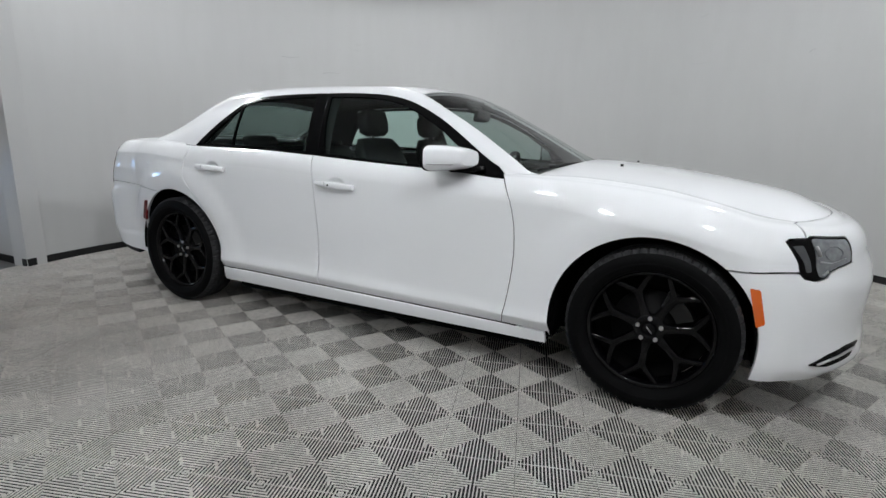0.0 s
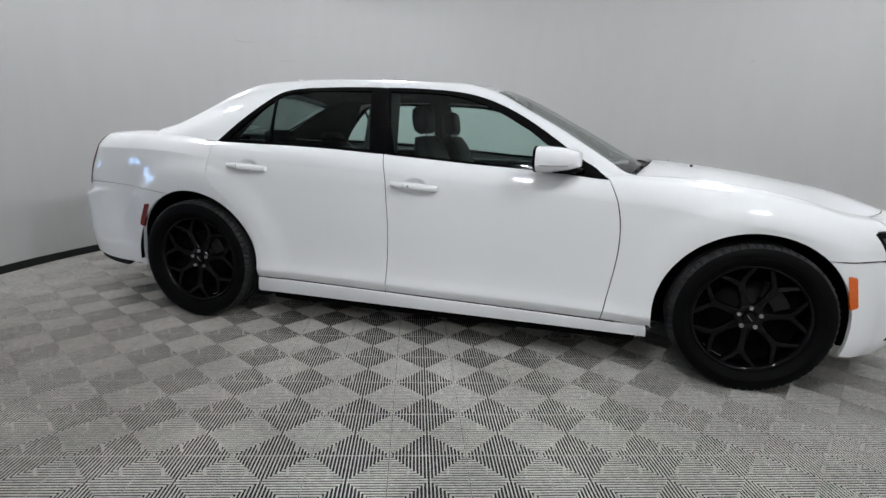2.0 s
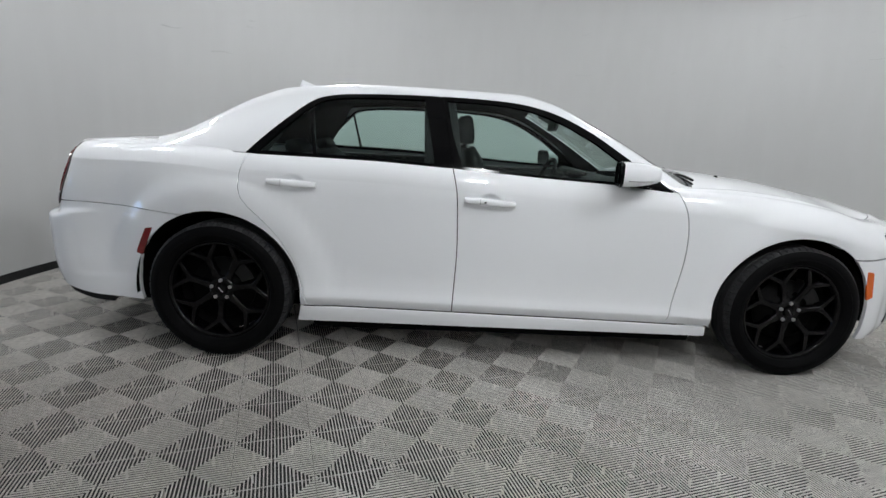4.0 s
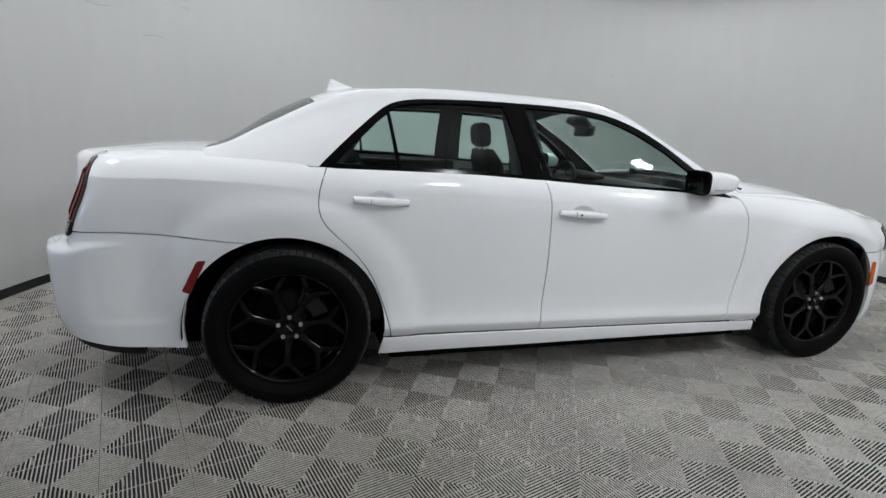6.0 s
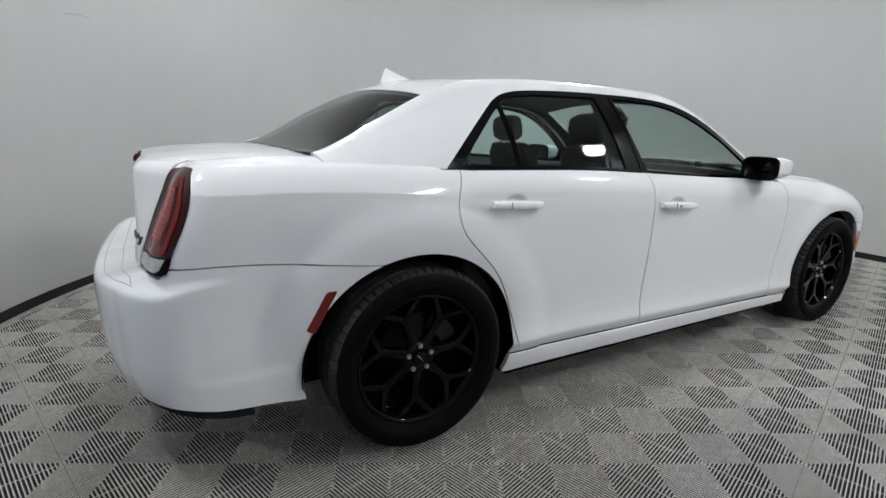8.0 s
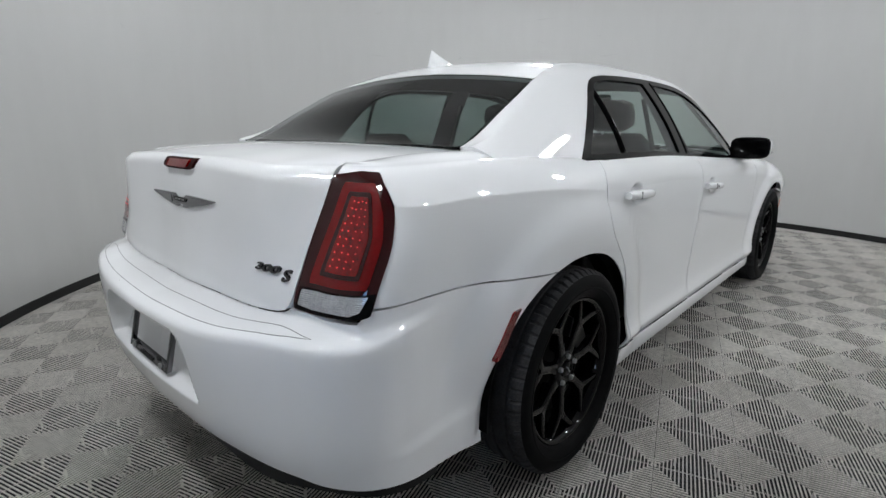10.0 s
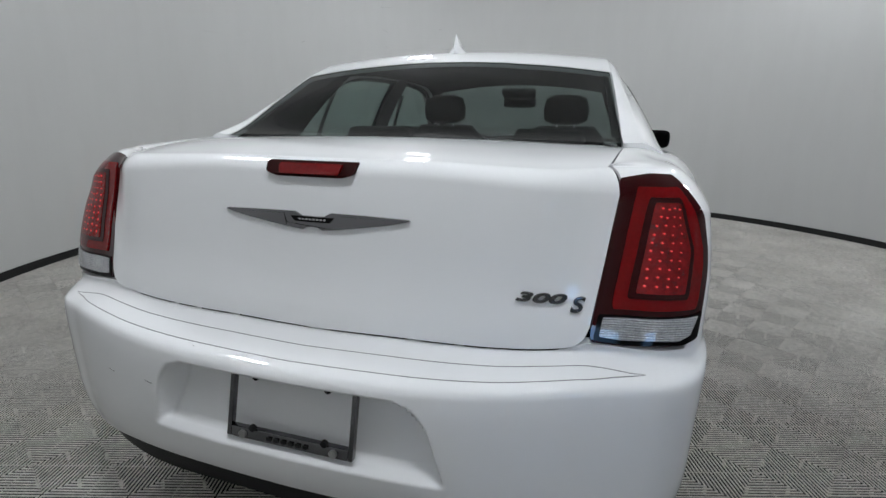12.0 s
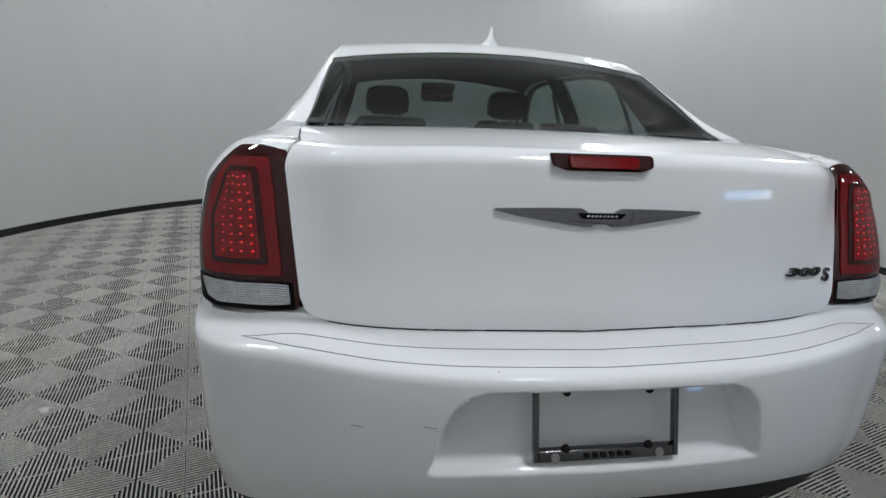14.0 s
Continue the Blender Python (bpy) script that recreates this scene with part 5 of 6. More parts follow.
BY = 0.0
o = round_poly([(0.104 + BY, 1.101), (-0.104 + BY, 1.101), (-0.100 + BY, 1.078), (-0.075 + BY, 1.070), (0.075 + BY, 1.070), (0.100 + BY, 1.078)], 0.006)
brake = part("brake_light", plate_on_face(o, 0.006, 0.004), mat("dark_red_lamp_body", (0.02, 0.001, 0.001), 0.55, spec=0.1), lid, "high-level red brake light", smooth=False)
o = round_poly([(0.072 + BY, 1.097), (-0.072 + BY, 1.097), (-0.068 + BY, 1.076), (0.068 + BY, 1.076)], 0.006)
part("lens", plate_on_face(o, 0.009, 0.004), M_RED, brake, "red lens", smooth=False)

M_CHROMEDIM = mat("satin_chrome", (0.24, 0.24, 0.25), 0.08, metal=1.0)
mat("dark_chrome", (0.10, 0.10, 0.105), 0.1, metal=1.0)
WY = -0.004
half = [(0.0, 0.9890), (0.026, 0.9890), (0.033, 0.9930), (0.042, 0.9975), (0.11, 0.9970), (0.208, 0.9945), (0.213, 0.9920), (0.200, 0.9880), (0.165, 0.9805), (0.11, 0.9715), (0.055, 0.9635), (0.022, 0.9605), (0.012, 0.9660), (0.0, 0.9670)]


def both_sides(pts):
    return [(y + WY, z) for y, z in pts] + [(-y + WY, z) for y, z in pts[::-1][1:-1]]


wing = part("wing_badge", plate_on_face(both_sides(half), 0.0, 0.006, 0.012), M_CHROMEDIM, lid, "dark chrome winged emblem", smooth=False)
part("badge_field", plate_on_face(both_sides([(0.0, 0.9880), (0.050, 0.9880), (0.040, 0.9775), (0.0, 0.9770)]), 0.001, 0.0065, 0.012), M_BLACKGLOSS, wing, "dark middle field", smooth=False)
for k in range(8):
    y0 = 0.031 - 0.0082 * k + WY
    part("lettering_bar", plate_on_face([(y0, 0.9848), (y0 - 0.0055, 0.9848), (y0 - 0.0055, 0.9812), (y0, 0.9812)], 0.001, 0.0072, 0.012), M_CHROME, wing, "bright bar in place of lettering", smooth=False)
for sg in (-1, 1):
    o = [(sg * a + WY, z) for a, z in ((0.066, 0.9925), (0.112, 0.9920), (0.196, 0.9905), (0.15, 0.9800), (0.10, 0.9730), (0.062, 0.9680))]
    part("badge_inlay", plate_on_face(o, 0.0, 0.0068, 0.012), M_CHROMEDIM, wing, "satin chrome wing", smooth=False)


def lettering(text, y, z, size, name, label, material, shear=0.25, widen=1.35):
    cu = bpy.data.curves.new(name, "FONT")
    cu.body, cu.size, cu.extrude, cu.shear, cu.bevel_depth = text, size, 0.003, shear, 0.0008
    tmp = new(name + "_text", cu)
    bpy.context.view_layer.update()
    me = bpy.data.meshes.new_from_object(tmp.evaluated_get(bpy.context.evaluated_depsgraph_get()))
    bpy.data.objects.remove(tmp)
    me.materials.clear()
    me.materials.append(material)
    for v in me.vertices:
        a, b, c = v.co
        p = face(y - a * widen, z + b)
        v.co = p + Vector((-0.002 - c, 0, 0))
    ob = new(name, me)
    ob.parent = lid
    return tagged(ob, label)


lettering("300", -0.428, 0.860, 0.0240, "model_number", "dark chrome model number", bpy.data.materials["dark_chrome"], 0.25, 2.45)
lettering("S", -0.527, 0.846, 0.038, "model_letter", "black chrome model letter", bpy.data.materials["dark_chrome"], 0.25, 1.25)

# plate frame in the recess
PX, PZ0, PZ1, PY = -2.566, 0.503, 0.652, -0.006
pf = empty("number_plate_frame", "empty metal licence plate frame screwed to the white bumper", "plate frame")
pf.location = (PX, PY, PZ0)
hw, hh, tw = 0.156, PZ1 - PZ0, 0.011


def frame_bar(y0, y1, z0, z1, name, dx=0.0):
    bm = bmesh.new()
    add_box(bm, -0.012 - dx, 0.004, y0, y1, z0, z1, 0.003)
    for v in bm.verts:
        v.co.x += 0.036 * (v.co.z / hh)
    return part(name, bm, M_PLATEFRAME, pf)


frame_bar(-hw, -hw + tw, 0.0, hh, "frame_side")
frame_bar(hw - tw, hw, 0.0, hh, "frame_side")
frame_bar(-hw + tw, hw - tw, hh - 0.008, hh, "frame_top")
low_bar = frame_bar(-hw + tw, hw - tw, 0.0, 0.022, "frame_bottom")
for y in (-0.089, 0.089):
    for z in (hh - 0.012, 0.026):
        bm = bmesh.new()
        bmesh.ops.create_cone(bm, cap_ends=True, segments=14, radius1=0.0085, radius2=0.0075, depth=0.008, matrix=Matrix.Translation((-0.012 + 0.036 * z / hh, y, z)) @ Matrix.Rotation(-math.pi / 2, 4, "Y"))
        sharpen(bm)
        part("screw_tab", bm, M_BLACK, pf, "dark screw tab")
for y in (-0.112, 0.112):
    bm = bmesh.new()
    bmesh.ops.create_cone(bm, cap_ends=True, segments=14, radius1=0.009, radius2=0.009, depth=0.006, matrix=Matrix.Translation((-0.012, y, 0.011)) @ Matrix.Rotation(-math.pi / 2, 4, "Y"))
    sharpen(bm)
    part("emblem_disc", bm, M_STEEL, pf, "small round disc")
for k in range(6):
    y = 0.045 - 0.018 * k
    bm = bmesh.new()
    add_box(bm, -0.0135, -0.011, y - 0.0055, y + 0.0055, 0.007, 0.016, 0.001)
    part("lettering_bar", bm, M_BLACK, low_bar, "dark bar in place of lettering")

# fine seam of the step pad on top of the bumper
def on_bumper(y, z):
    s = sy(abs(y)) if abs(y) > 0.002 else S_REAR
    p = S(s, vz(s, z))
    return Vector((p[0], p[1] if y < 0 else -SIDE_RATIO * p[1], p[2]))


pad = []
for k in range(60):
    t = k / 59
    y = 0.655 - 1.31 * t
    pad.append(on_bumper(y, 0.7365 + LEDGE(abs(y)) - 0.0035 * step(0.56, 0.655, abs(y))))
for k in range(1, 59):
    t = k / 59
    y = -0.655 + 1.31 * t
    pad.append(on_bumper(y, 0.7285 + LEDGE(abs(y)) + 0.0035 * step(0.56, 0.655, abs(y))))
part("pad_seam", tube(pad, 0.0010, 6, closed=True), mat("grey_seam", (0.20, 0.20, 0.21), 0.6), bumper, "fine seam round the step pad")

# fine scratches in the bumper's paint
M_SCRATCH = mat("bare_scratch", (0.22, 0.21, 0.22), 0.6)
for y, z, l, dz in ((0.452, 0.622, 0.020, -0.002), (0.328, 0.626, 0.022, -0.004), (0.21, 0.7215, 0.003, 0.0)):
    bm = tube([on_bumper(y + l * (0.5 - k / 3), z + dz * k / 3) + Vector((-0.0004, 0.0003, 0)) for k in range(4)], 0.0008, 5)
    part("scratch", bm, M_SCRATCH, bumper, "fine dark scratch")

# a scrap of paper dropped on the floor
bm = bmesh.new()
for i, j, z in ((0, 0, 0.002), (0.022, 0.004, 0.010), (0.030, 0.026, 0.004), (0.006, 0.034, 0.012), (-0.010, 0.016, 0.006)):
    bm.verts.new((-1.50 + i, 1.695 + j, z + 0.001))
rim_v = bm.verts[:]
c = bm.verts.new((-1.489, 1.712, 0.019))
for k in range(5):
    bm.faces.new((rim_v[k], rim_v[(k + 1) % 5], c))
ext = bmesh.ops.extrude_face_region(bm, geom=bm.faces[:])
for v in ext["geom"]:
    if isinstance(v, bmesh.types.BMVert):
        v.co.z = max(0.0003, v.co.z - 0.0015)
bmesh.ops.recalc_face_normals(bm, faces=bm.faces)
thing("paper_scrap", bm, mat("white_paper", (0.75, 0.74, 0.72), 0.8, vary=0.05, scale=60), "small crumpled scrap of white paper on the tiles", "paper scrap", smooth=False)

# ---------------------------------------------------------------- wheels
def lathe(profile, n=64, axis_y=True):
    """Turn (radius, depth) pairs about the y axis."""
    bm = bmesh.new()
    rings = []
    for r, y in profile:
        rings.append([(r * math.cos(q), y, r * math.sin(q)) for q in (2 * math.pi * k / n for k in range(n))])
    add_loft(bm, rings, cap=False)
    return bm


RIM_R, TYRE_R = 0.262, 0.362


def build_wheel():
    """Right-hand wheel at the origin, outer face towards -y."""
    w = part("wheel", lathe([(0.262, 0.09), (0.252, 0.085), (0.245, 0.05), (0.238, -0.03), (0.246, -0.062), (0.258, -0.070), (0.264, -0.066), (0.264, -0.05)], 72), M_RIM, car, "gloss black alloy wheel")
    # tyre: grooved tread and ribbed shoulders
    n = 320
    prof = [(0.258, -0.070), (0.270, -0.090), (0.290, -0.104), (0.312, -0.108), (0.330, -0.104), (0.345, -0.096), (0.352, -0.090), (0.3605, -0.078), (0.362, -0.058), (0.355, -0.056), (0.355, -0.048), (0.3625, -0.046), (0.363, -0.008), (0.356, -0.006), (0.356, 0.006), (0.363, 0.008), (0.3625, 0.046), (0.355, 0.048), (0.355, 0.056), (0.362, 0.058), (0.3605, 0.078), (0.345, 0.096), (0.312, 0.108), (0.270, 0.09), (0.258, 0.07)]
    rings = []
    for i, (r, y) in enumerate(prof):
        ring = []
        for k in range(n):
            q = 2 * math.pi * k / n
            rr = r
            if 6 <= i <= 8 or 17 <= i <= 19:
                rr = r - (0.008 if k % 5 == 0 else 0.0)
            ring.append((rr * math.cos(q), y + 0.012, rr * math.sin(q)))
        rings.append(ring)
    for lo, hi, nm, mt, lb in ((0, 6, "tyre", M_TYRE, "black tyre sidewall"), (5, 21, "tread", M_TREAD, "dusty blocky tread"), (20, 25, "inner_sidewall", M_TYRE, "")):
        b = bmesh.new()
        add_loft(b, rings[lo:hi], cap=False)
        b.normal_update()
        for f in b.faces:
            c = f.calc_center_median()
            if f.normal.dot(Vector((c.x, 0, c.z)).normalized() + Vector((0, -1.0 if lo == 0 else (1.0 if lo == 20 else 0.0), 0))) < 0:
                f.normal_flip()
        sharpen(b, 30)
        part(nm, b, mt, w, lb)
    # raised ring on the sidewall
    b = lathe([(0.296, -0.0935), (0.298, -0.0955), (0.302, -0.0958), (0.304, -0.0945)], 72)
    part("sidewall_ring", b, M_TYRE, w)
    # closed back of the rim, brake disc and caliper
    b = lathe([(0.24, 0.02), (0.16, 0.05), (0.0005, 0.05)], 48)
    bmesh.ops.recalc_face_normals(b, faces=b.faces)
    part("wheel_back", b, M_SHELL, w)
    b = lathe([(0.165, 0.02), (0.165, 0.0), (0.09, 0.0), (0.085, -0.02), (0.0005, -0.02)], 48)
    sharpen(b)
    part("brake_disc", b, M_DISC, w, "grey iron brake disc")
    b = bmesh.new()
    rings = []
    for k in range(9):
        q = radians(20 + 50 * k / 8)
        rings.append([(r * math.cos(q), y, r * math.sin(q)) for r, y in ((0.11, -0.025), (0.18, -0.025), (0.185, 0.03), (0.11, 0.03))])
    add_loft(b, rings)
    bmesh.ops.recalc_face_normals(b, faces=b.faces)
    sharpen(b)
    part("caliper", b, M_DARKRIM, w, "dark brake caliper")
    # hub and five forked spokes
    b = lathe([(0.070, -0.005), (0.068, -0.036), (0.062, -0.043), (0.034, -0.045), (0.030, -0.040), (0.0005, -0.040)], 40)
    sharpen(b)
    part("hub", b, M_RIM, w, "gloss black hub")

    def bar(p, q, w0, w1, y0, y1, d0, d1, m):
        """A tapering spoke bar from p to q (radius, angle), with a rounded crest."""
        bmx = bmesh.new()
        pa = Vector((p[0] * math.cos(p[1]), 0, p[0] * math.sin(p[1])))
        pb = Vector((q[0] * math.cos(q[1]), 0, q[0] * math.sin(q[1])))
        t = (pb - pa).normalized()
        sd = Vector((-t.z, 0, t.x))
        rings = []
        for k in range(m + 1):
            f = k / m
            c = pa + (pb - pa) * f
            ww, yy, dd = w0 + (w1 - w0) * f, y0 + (y1 - y0) * f, d0 + (d1 - d0) * f
            rings.append([c + sd * (ww * a) + Vector((0, yy + dd * h, 0)) for a, h in ((-1, 1), (-1, 0.20), (-0.93, 0.10), (-0.80, 0.02), (-0.6, 0.0), (0.6, 0.0), (0.80, 0.02), (0.93, 0.10), (1, 0.20), (1, 1))])
        add_loft(bmx, rings)
        bmesh.ops.recalc_face_normals(bmx, faces=bmx.faces)
        return bmx

    for k in range(7):
        q0 = radians(-95 + 360 / 7 * k)
        bmx = bar((0.050, q0), (0.115, q0), 0.025, 0.0145, -0.041, -0.041, 0.045, 0.04, 4)
        pieces = [((0.108, q0), (0.186, q0), 0.0145, 0.019, -0.041, -0.047)]
        for sg in (-1, 1):
            # each arm leaves the node sideways and turns out to the rim
            ctl = [(0.168, q0 + sg * 0.02), (0.192, q0 + sg * 0.115), (0.218, q0 + sg * 0.215), (0.240, q0 + sg * 0.285), (0.260, q0 + sg * 0.325)]
            for i in range(4):
                pieces.append((ctl[i], (ctl[i + 1][0] + 0.004, ctl[i + 1][1] + sg * 0.008), 0.0135 - 0.001 * i, 0.0125 - 0.001 * i, -0.045 - 0.0035 * i, -0.0485 - 0.0035 * i))
        for p0, p1, wa, wb, ya, yb in pieces:
            extra = bar(p0, p1, wa, wb, ya, yb, 0.035, 0.028, 4)
            me = bpy.data.meshes.new("tmp")
            extra.to_mesh(me)
            extra.free()
            bmx.from_mesh(me)
            bpy.data.meshes.remove(me)
        sharpen(bmx, 50)
        part("spoke", bmx, M_RIM, w)
    for k in range(5):
        ql = radians(90 + 72 * k)
        b = bmesh.new()
        bmesh.ops.create_cone(b, cap_ends=True, segments=6, radius1=0.0105, radius2=0.0095, depth=0.016, matrix=Matrix.Translation((0.050 * math.cos(ql), -0.046, 0.050 * math.sin(ql))) @ Matrix.Rotation(math.pi / 2, 4, "X"))
        bmesh.ops.bevel(b, geom=[e for e in b.edges if e.calc_face_angle(0) > 1.2], offset=0.0015, segments=2, affect="EDGES")
        part("lug_nut", b, M_STEEL, w, "bright steel lug nut", smooth=False)
    b = lathe([(0.028, -0.040), (0.027, -0.047), (0.024, -0.049), (0.0005, -0.050)], 32)
    sharpen(b)
    cap = part("centre_cap", b, M_RIM, w, "black centre cap")
    b = tube([(-0.012, -0.0505, 0.014), (-0.004, -0.052, 0.005), (0.004, -0.052, -0.005), (0.012, -0.0505, -0.014)], 0.0018)
    part("cap_emblem", b, M_STEEL, cap)
    return w


wheel = build_wheel()
WHEEL_Y = 0.815
wheel.matrix_basis = pose(1.526, -WHEEL_Y, 0.362)
for x, sg, turn in ((-1.526, -1, 0), (1.526, 1, 180), (-1.526, 1, 180)):
    copy_thing(wheel, pose(x, sg * WHEEL_Y, 0.362, 0, 0, turn))

# wheel wells, inner shell and underbody, all dark
for (ax, az, r) in (ARCH_F, ARCH_R):
    for sg in (-1, 1):
        b = bmesh.new()
        rings = []
        for k in range(33):
            q = radians(-4 + 188 * k / 32)
            rings.append([(ax + (r + 0.004) * math.cos(q), sg * y, az + (r + 0.004) * math.sin(q)) for y in (0.85, 0.78, 0.55)])
        add_loft(b, rings, close=False)
        part("wheel_well", b, M_SHELL, car, "black wheel well liner")
        for dx in (-1, 1):
            b = bmesh.new()
            xw = ax + dx * (r - 0.004)
            add_box(b, min(xw, xw + dx * 0.03), max(xw, xw + dx * 0.03), min(sg * 0.55, sg * 0.80), max(sg * 0.55, sg * 0.80), 0.215 if dx * ax < 0 else 0.285 if ax < 0 else 0.255, 0.40, 0.004)
            part("splash_guard", b, M_SHELL, car, "black splash guard")
        b = bmesh.new()
        bmesh.ops.create_circle(b, cap_ends=True, segments=32, radius=r + 0.004, matrix=Matrix.Translation((ax, sg * 0.55, az)) @ Matrix.Rotation(math.pi / 2, 4, "X"))
        for v in list(b.verts):
            v.co.z = max(v.co.z, 0.22)
        part("well_back", b, M_SHELL, car)
bm = bmesh.new()
add_box(bm, -1.06, 1.04, -0.79, 0.79, 0.145, 0.27, 0.02)
add_box(bm, -2.36, 2.2, -0.53, 0.53, 0.175, 0.34, 0.03)
add_box(bm, -2.38, -2.0, -0.70, 0.70, 0.28, 0.74, 0.03)
add_box(bm, 2.0, 2.2, -0.62, 0.62, 0.26, 0.62, 0.03)
part("underbody", bm, M_SHELL, car, "black underbody")
for sg in (False, True):
    for x0, x1, z1 in ((-1.0, 1.0, 0.94),):
        b = panel(PB([(-x1, 0.25), (-x0, 0.25), (-x0, 0.99), (-x1, 0.92)]), lambda s, v: tuple(Vector(SB(s, v)) + Vector((0, 0.024, 0))), frange(-1, 1, 0.1), frange(0, 1.1, 0.06), gap=0)
        part("inner_door_skin", mirror_bm(b) if sg else b, M_SHELL, car)
    b = panel(PB([(1.35, 0.80), (2.2, 0.84), (2.2, 1.02), (1.35, 1.03)]), lambda s, v: tuple(Vector(SB(s, v)) + Vector((0, 0.03, 0))), frange(1, 2.3, 0.08), frange(0, 1.1, 0.06), gap=0)
    part("inner_wing_skin", mirror_bm(b) if sg else b, M_SHELL, car)

# ---------------------------------------------------------------- cabin
def rounded_block(secs, n=20, e=0.5):
    """Skin of rounded boxes: each (centre, half y, half u, u direction)."""
    bm = bmesh.new()
    rings = []
    for (c, hy, hu, ud) in secs:
        c, ud = Vector(c), Vector(ud)
        rings.append([c + Vector((0, 1, 0)) * hy * math.copysign(abs(math.cos(q)) ** e, math.cos(q)) + ud * hu * math.copysign(abs(math.sin(q)) ** e, math.sin(q)) for q in (2 * math.pi * k / n for k in range(n))])
    add_loft(bm, rings)
    bmesh.ops.recalc_face_normals(bm, faces=bm.faces)
    return bm


def front_seat(y):
    b = rounded_block([((-0.02, y, 0.62), 0.20, 0.05, (0.96, 0, 0.28)), ((-0.08, y, 0.72), 0.245, 0.07, (0.97, 0, 0.24)), ((-0.15, y, 0.92), 0.25, 0.065, (0.97, 0, 0.22)), ((-0.21, y, 1.08), 0.225, 0.055, (0.97, 0, 0.22)), ((-0.235, y, 1.145), 0.17, 0.035, (0.97, 0, 0.22))])
    back = part("seat_back", b, M_LEATHER, car, "black leather front seat back")
    b = rounded_block([((-0.06, y, 0.56), 0.22, 0.07, (0, 0, 1)), ((0.2, y, 0.58), 0.25, 0.08, (0, 0, 1)), ((0.38, y, 0.60), 0.22, 0.05, (0, 0, 1))])
    part("seat_cushion", b, M_LEATHER, car, "black leather front seat cushion")
    b = rounded_block([((-0.235, y, 1.165), 0.08, 0.03, (0.97, 0, 0.2)), ((-0.245, y, 1.19), 0.125, 0.045, (0.97, 0, 0.2)), ((-0.255, y, 1.25), 0.13, 0.05, (0.97, 0, 0.2)), ((-0.262, y, 1.305), 0.115, 0.045, (0.97, 0, 0.2)), ((-0.265, y, 1.325), 0.07, 0.025, (0.97, 0, 0.2))])
    part("headrest", b, M_LEATHER, back, "black leather headrest")
    for dy in (-0.05, 0.05):
        part("headrest_post", tube([(-0.232, y + dy, 1.11), (-0.24, y + dy, 1.2)], 0.006), M_STEEL, back)


for y in (-0.37, 0.37):
    front_seat(y)
b = rounded_block([((-0.98, 0, 0.62), 0.60, 0.07, (0.95, 0, 0.3)), ((-1.06, 0, 0.78), 0.66, 0.08, (0.95, 0, 0.3)), ((-1.17, 0, 1.0), 0.64, 0.07, (0.95, 0, 0.3)), ((-1.21, 0, 1.075), 0.58, 0.04, (0.95, 0, 0.3))], 28, 0.4)
bench = part("rear_bench", b, M_LEATHER, car, "black leather rear bench")
b = rounded_block([((-1.12, 0, 0.52), 0.62, 0.08, (0, 0, 1)), ((-0.8, 0, 0.54), 0.64, 0.09, (0, 0, 1)), ((-0.58, 0, 0.53), 0.60, 0.06, (0, 0, 1))], 28, 0.4)
part("bench_cushion", b, M_LEATHER, bench)
for y in (-0.38, 0.38):
    b = rounded_block([((-1.22, y, 1.075), 0.13, 0.05, (0.96, 0, 0.25)), ((-1.235, y, 1.11), 0.15, 0.05, (0.96, 0, 0.25)), ((-1.25, y, 1.145), 0.13, 0.035, (0.96, 0, 0.25))])
    part("rear_headrest", b, M_LEATHER, bench)
bm = bmesh.new()
add_box(bm, -1.86, -1.22, -0.66, 0.66, 1.03, 1.075, 0.012)
part("parcel_shelf", bm, M_DASH, car, "black parcel shelf")
b = rounded_block([((0.98, 0, 0.90), 0.70, 0.05, (0, 0, 1)), ((0.80, 0, 0.88), 0.70, 0.10, (0, 0, 1)), ((0.62, 0, 0.85), 0.68, 0.12, (0, 0, 1)), ((0.53, 0, 0.82), 0.62, 0.08, (0, 0, 1))], 28, 0.35)
dash = part("dashboard", b, M_DASH, car, "black dashboard")
b = rounded_block([((0.66, 0.37, 0.985), 0.17, 0.02, (0, 0, 1)), ((0.56, 0.37, 0.99), 0.18, 0.035, (0, 0, 1)), ((0.52, 0.37, 0.985), 0.16, 0.02, (0, 0, 1))])
part("instrument_hood", b, M_DASH, dash)
ring_pts = [Vector((0.385, 0.37, 0.90)) + 0.185 * (math.cos(q) * Vector((0, 1, 0)) + math.sin(q) * Vector((0.38, 0, 0.925))) for q in (2 * math.pi * k / 36 for k in range(36))]
steer = part("steering_wheel", tube(ring_pts, 0.015, 10, closed=True), M_LEATHER, car, "black leather steering wheel")
b = rounded_block([((0.40, 0.37, 0.90), 0.07, 0.06, (0.38, 0, 0.925)), ((0.46, 0.37, 0.88), 0.05, 0.05, (0.38, 0, 0.925)), ((0.56, 0.37, 0.84), 0.04, 0.04, (0.38, 0, 0.925))])
for q in (0.1, math.pi - 0.1, -math.pi / 2):
    d = math.cos(q) * Vector((0, 1, 0)) + math.sin(q) * Vector((0.38, 0, 0.925))
    tube([Vector((0.40, 0.37, 0.90)) + 0.04 * d, Vector((0.385, 0.37, 0.90)) + 0.18 * d], 0.013, 8, bm=b)
part("steering_boss", b, M_DASH, steer)
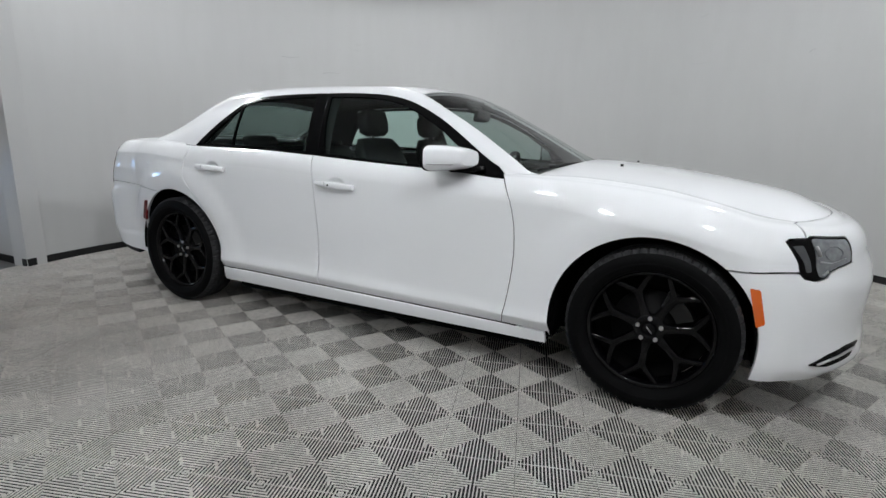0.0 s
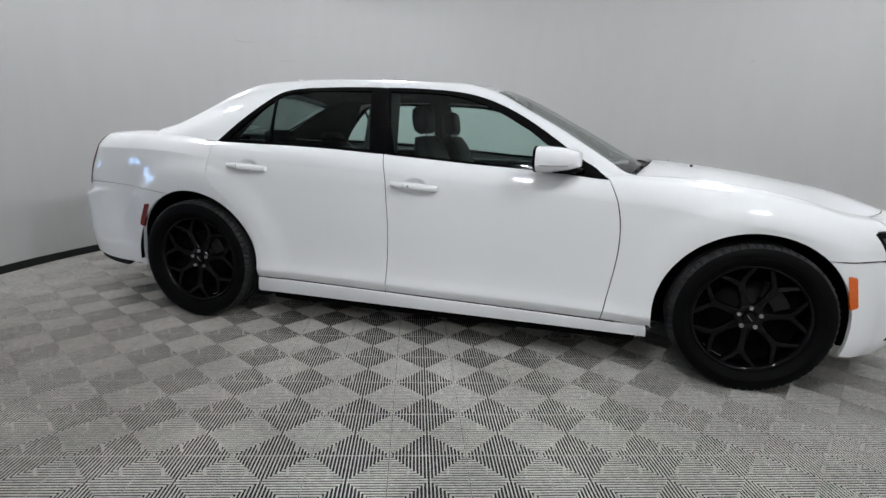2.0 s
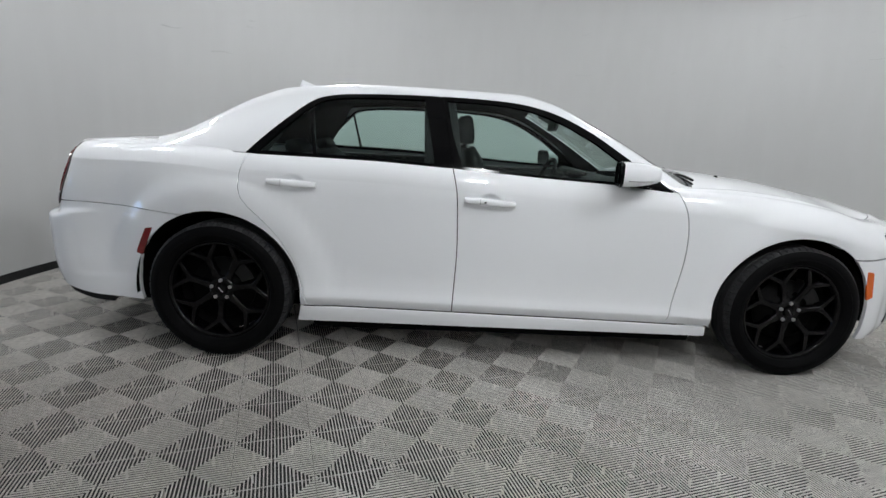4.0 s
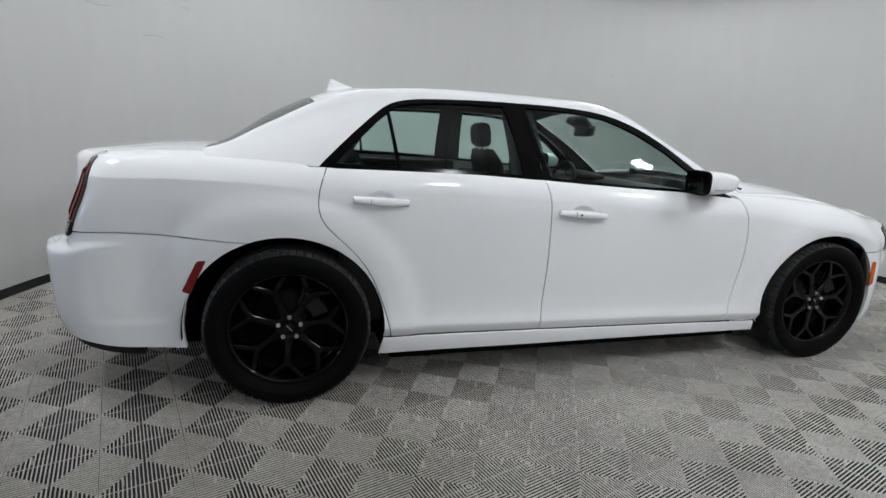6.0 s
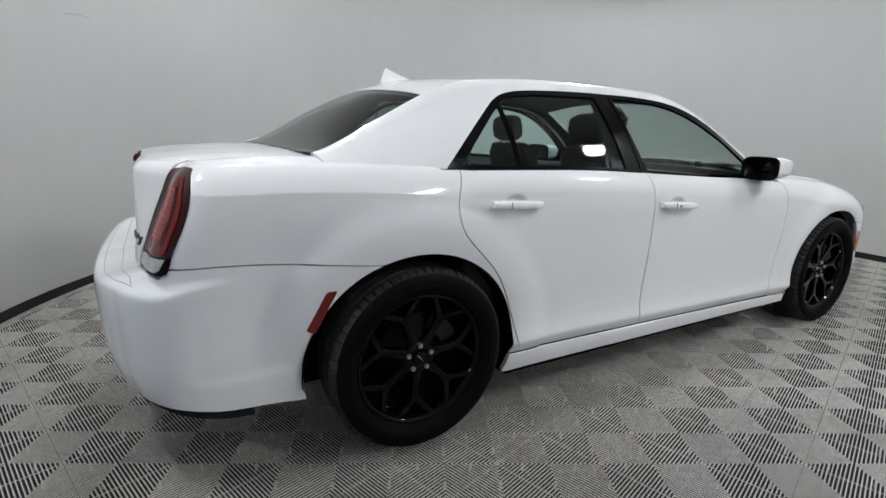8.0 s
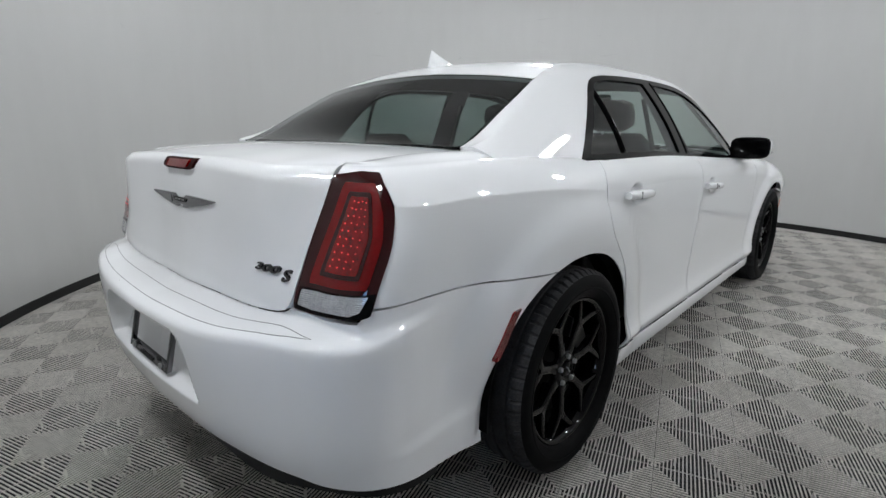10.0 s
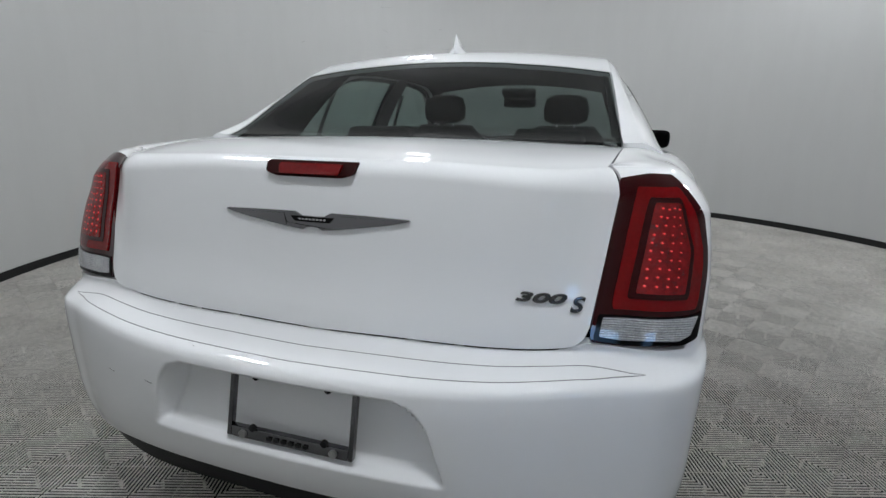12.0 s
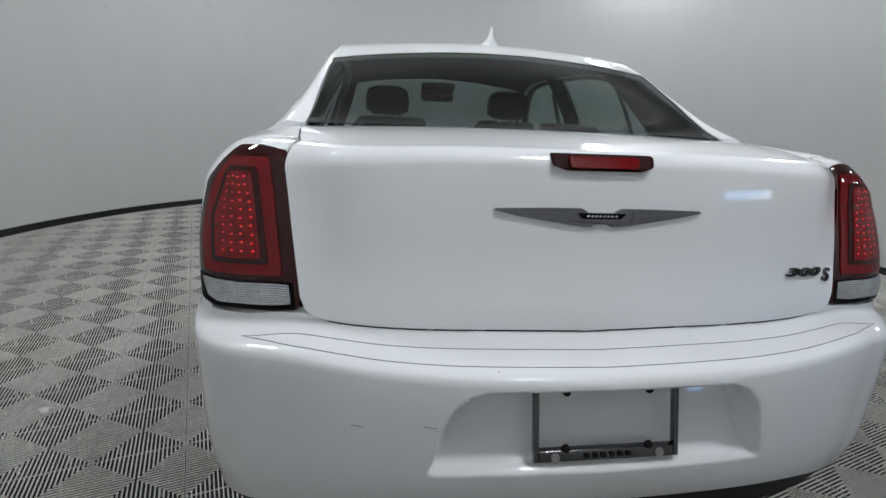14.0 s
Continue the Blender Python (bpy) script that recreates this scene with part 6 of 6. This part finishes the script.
b = rounded_block([((0.36, -0.0, 1.305), 0.10, 0.03, (0.2, 0, 0.98)), ((0.35, -0.0, 1.305), 0.115, 0.036, (0.2, 0, 0.98)), ((0.335, -0.0, 1.302), 0.115, 0.036, (0.2, 0, 0.98))], 24, 0.35)
tube([(0.36, 0, 1.33), (0.34, 0, 1.39)], 0.012, 8, bm=b)
part("interior_mirror", b, M_DASH, car, "black interior mirror under the roof")
b = rounded_block([((0.27, 0, 1.372), 0.12, 0.025, (0.3, 0, 0.95)), ((0.33, 0, 1.335), 0.11, 0.02, (0.3, 0, 0.95))], 16, 0.5)
part("mirror_housing", b, M_DASH, car, "black sensor housing above the mirror")
# headlining and pillar linings
for nm, x0, x1, v0, v1 in (("headlining", -1.34, 0.24, 1.3, 3.0),):
    b = panel([(x0, v0), (x1, v0), (x1, v1), (x0, v1)], lambda x, v: tuple(Vector(G(x, v)) + Vector((0, 0.012, -0.028))), GU, GV, gap=0, both=True)
    part(nm, b, M_LINER, car, "dark grey headlining")
for sg in (False, True):
    b = panel([(-0.48, 0.02), (-0.28, 0.02), (-0.34, 1.2), (-0.50, 1.2)], lambda x, v: tuple(Vector(G(x, v)) + Vector((0, 0.035, 0))), GU, GV, gap=0)
    part("pillar_lining", mirror_bm(b) if sg else b, M_LINER, car)
    b = panel([(-1.80, 0.02), (-1.30, 0.02), (-1.06, 1.1), (-1.06, 1.6), (-1.35, 1.95), (-1.80, 1.95)], lambda x, v: tuple(Vector(G(x, v)) + Vector((0, 0.03, -0.01))), GU, GV, gap=0)
    part("pillar_lining", mirror_bm(b) if sg else b, M_LINER, car)
    b = panel([(0.20, 1.1), (0.30, 1.05), (0.58, 0.98), (0.86, 0.5), (0.93, 1.0), (0.92, 1.96), (0.22, 1.96)], lambda x, v: tuple(Vector(G(x, v)) + Vector((-0.01, 0.026, -0.01))), GU, GV, gap=0)
    part("pillar_lining", mirror_bm(b) if sg else b, M_LINER, car)
    bm = bmesh.new()
    sgn = 1 if sg else -1
    for xa, xb in ((-1.30, -0.34), (-0.28, 0.78)):
        add_box(bm, xa, xb, min(sgn * 0.70, sgn * 0.79), max(sgn * 0.70, sgn * 0.79), 0.35, belt((xa + xb) / 2) - 0.03, 0.02)
    part("door_lining", bm, M_DASH, car, "black door trim panel")
for sg in (-1, 1):
    # belts hanging from the centre pillars
    part("seat_belt", tube([(-0.40, sg * 0.60, 1.32), (-0.41, sg * 0.68, 1.05), (-0.36, sg * 0.70, 0.7)], 0.012, 6), M_LINER, car, "grey seat belt strap")

# ---------------------------------------------------------------- floor tiles
TS, TA, OX, OY = 0.2825, radians(17.4), 0.3265, -0.3877


def tile_mesh(bm, ox=0.0, oy=0.0, ca=1.0, sa=0.0):
    """One ribbed tile: a rim, and ribs that run square to each edge up to the diagonals."""
    vs_, fs = [], []
    h, g, pitch, rib = 0.0034, 0.0012, TS / 22, 0.0043

    def box(x0, x1, y0, y1, zt=0.0):
        i = len(vs_)
        vs_.extend([(x0, y0, zt), (x1, y0, zt), (x1, y1, zt), (x0, y1, zt), (x0, y0, -h), (x1, y0, -h), (x1, y1, -h), (x0, y1, -h)])
        fs.extend([(i, i + 1, i + 2, i + 3), (i + 4, i + 5, i + 1, i), (i + 5, i + 6, i + 2, i + 1), (i + 6, i + 7, i + 3, i + 2), (i + 7, i + 4, i, i + 3)])

    def foot(x, y, r):
        i = len(vs_)
        for dz in (-h, -0.031):
            vs_.extend([(x - r, y - r, dz), (x + r, y - r, dz), (x + r, y + r, dz), (x - r, y + r, dz)])
        fs.extend([(i, i + 1, i + 5, i + 4), (i + 1, i + 2, i + 6, i + 5), (i + 2, i + 3, i + 7, i + 6), (i + 3, i, i + 4, i + 7)])
    T, rim = TS, 0.0024
    for fx in (0.25, 0.75):
        for fy in (0.25, 0.75):
            foot(T * fx + 0.0, T * fy, 0.004)
    box(g, T - g, g, rim, -0.0026)
    box(g, T - g, T - rim, T - g, -0.0026)
    box(g, rim, rim, T - rim, -0.0026)
    box(T - rim, T - g, rim, T - rim, -0.0026)
    for k in range(22):
        c = (k + 0.5) * pitch
        e = min(c, T - c) + rib / 2 + 0.0012
        a, b = c - rib / 2, c + rib / 2
        if e > rim + 0.002:
            box(a, b, g, e)
            box(a, b, T - e, T - g)
            box(g, e, a, b)
            box(T - e, T - g, a, b)
    return vs_, fs


tv, tf = tile_mesh(None)
tile_me = bpy.data.meshes.new("tile")
tile_me.from_pydata(tv, [], tf)
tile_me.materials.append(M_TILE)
cells = []
ca, sa = math.cos(TA), math.sin(TA)
for i in range(-18, 19):
    for j in range(-18, 19):
        mx, my = (i + 0.5 + OX) * TS, (j + 0.5 + OY) * TS
        x, y = mx * ca - my * sa, mx * sa + my * ca
        if math.hypot(x - CX, y - CY) < RW + 0.19:
            x0, y0 = (i + OX) * TS, (j + OY) * TS
            cells.append((y + 0.25 * x, x0 * ca - y0 * sa, x0 * sa + y0 * ca))
cells.sort()


def whole(cell):
    """Whether the tile lies inside the wall with all four corners."""
    return all(math.hypot(cell[1] + a * ca - b * sa - CX, cell[2] + a * sa + b * ca - CY) < RW + 0.10 for a in (0, TS) for b in (0, TS))


near = [c for c in cells if whole(c)][:300]
rest = [c for c in cells if c not in near]
for _, x, y in near:
    ob = new("tile", tile_me)
    ob.parent = floor
    ob.matrix_basis = pose(x, y, 0, 0, 0, math.degrees(TA))
allv, allf = [], []
for cell in rest:
    _, x, y = cell
    n0 = len(allv)
    pts = [(x + a * ca - b * sa, y + a * sa + b * ca, c) for a, b, c in tv]
    if not whole(cell):
        # tiles at the wall are cut to the curve
        pts = [(CX + (a - CX) * k, CY + (b - CY) * k, c) for a, b, c in pts for k in (min(1.0, (RW + 0.10) / math.hypot(a - CX, b - CY)),)]
    allv += pts
    allf += [tuple(k + n0 for k in f) for f in tf]
me = bpy.data.meshes.new("tiles_joined")
me.from_pydata(allv, [], allf)
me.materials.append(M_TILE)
tagged(new("tile_field", me), "ribbed grey plastic floor tiles beyond the car", "floor tiles", kind="stuff")
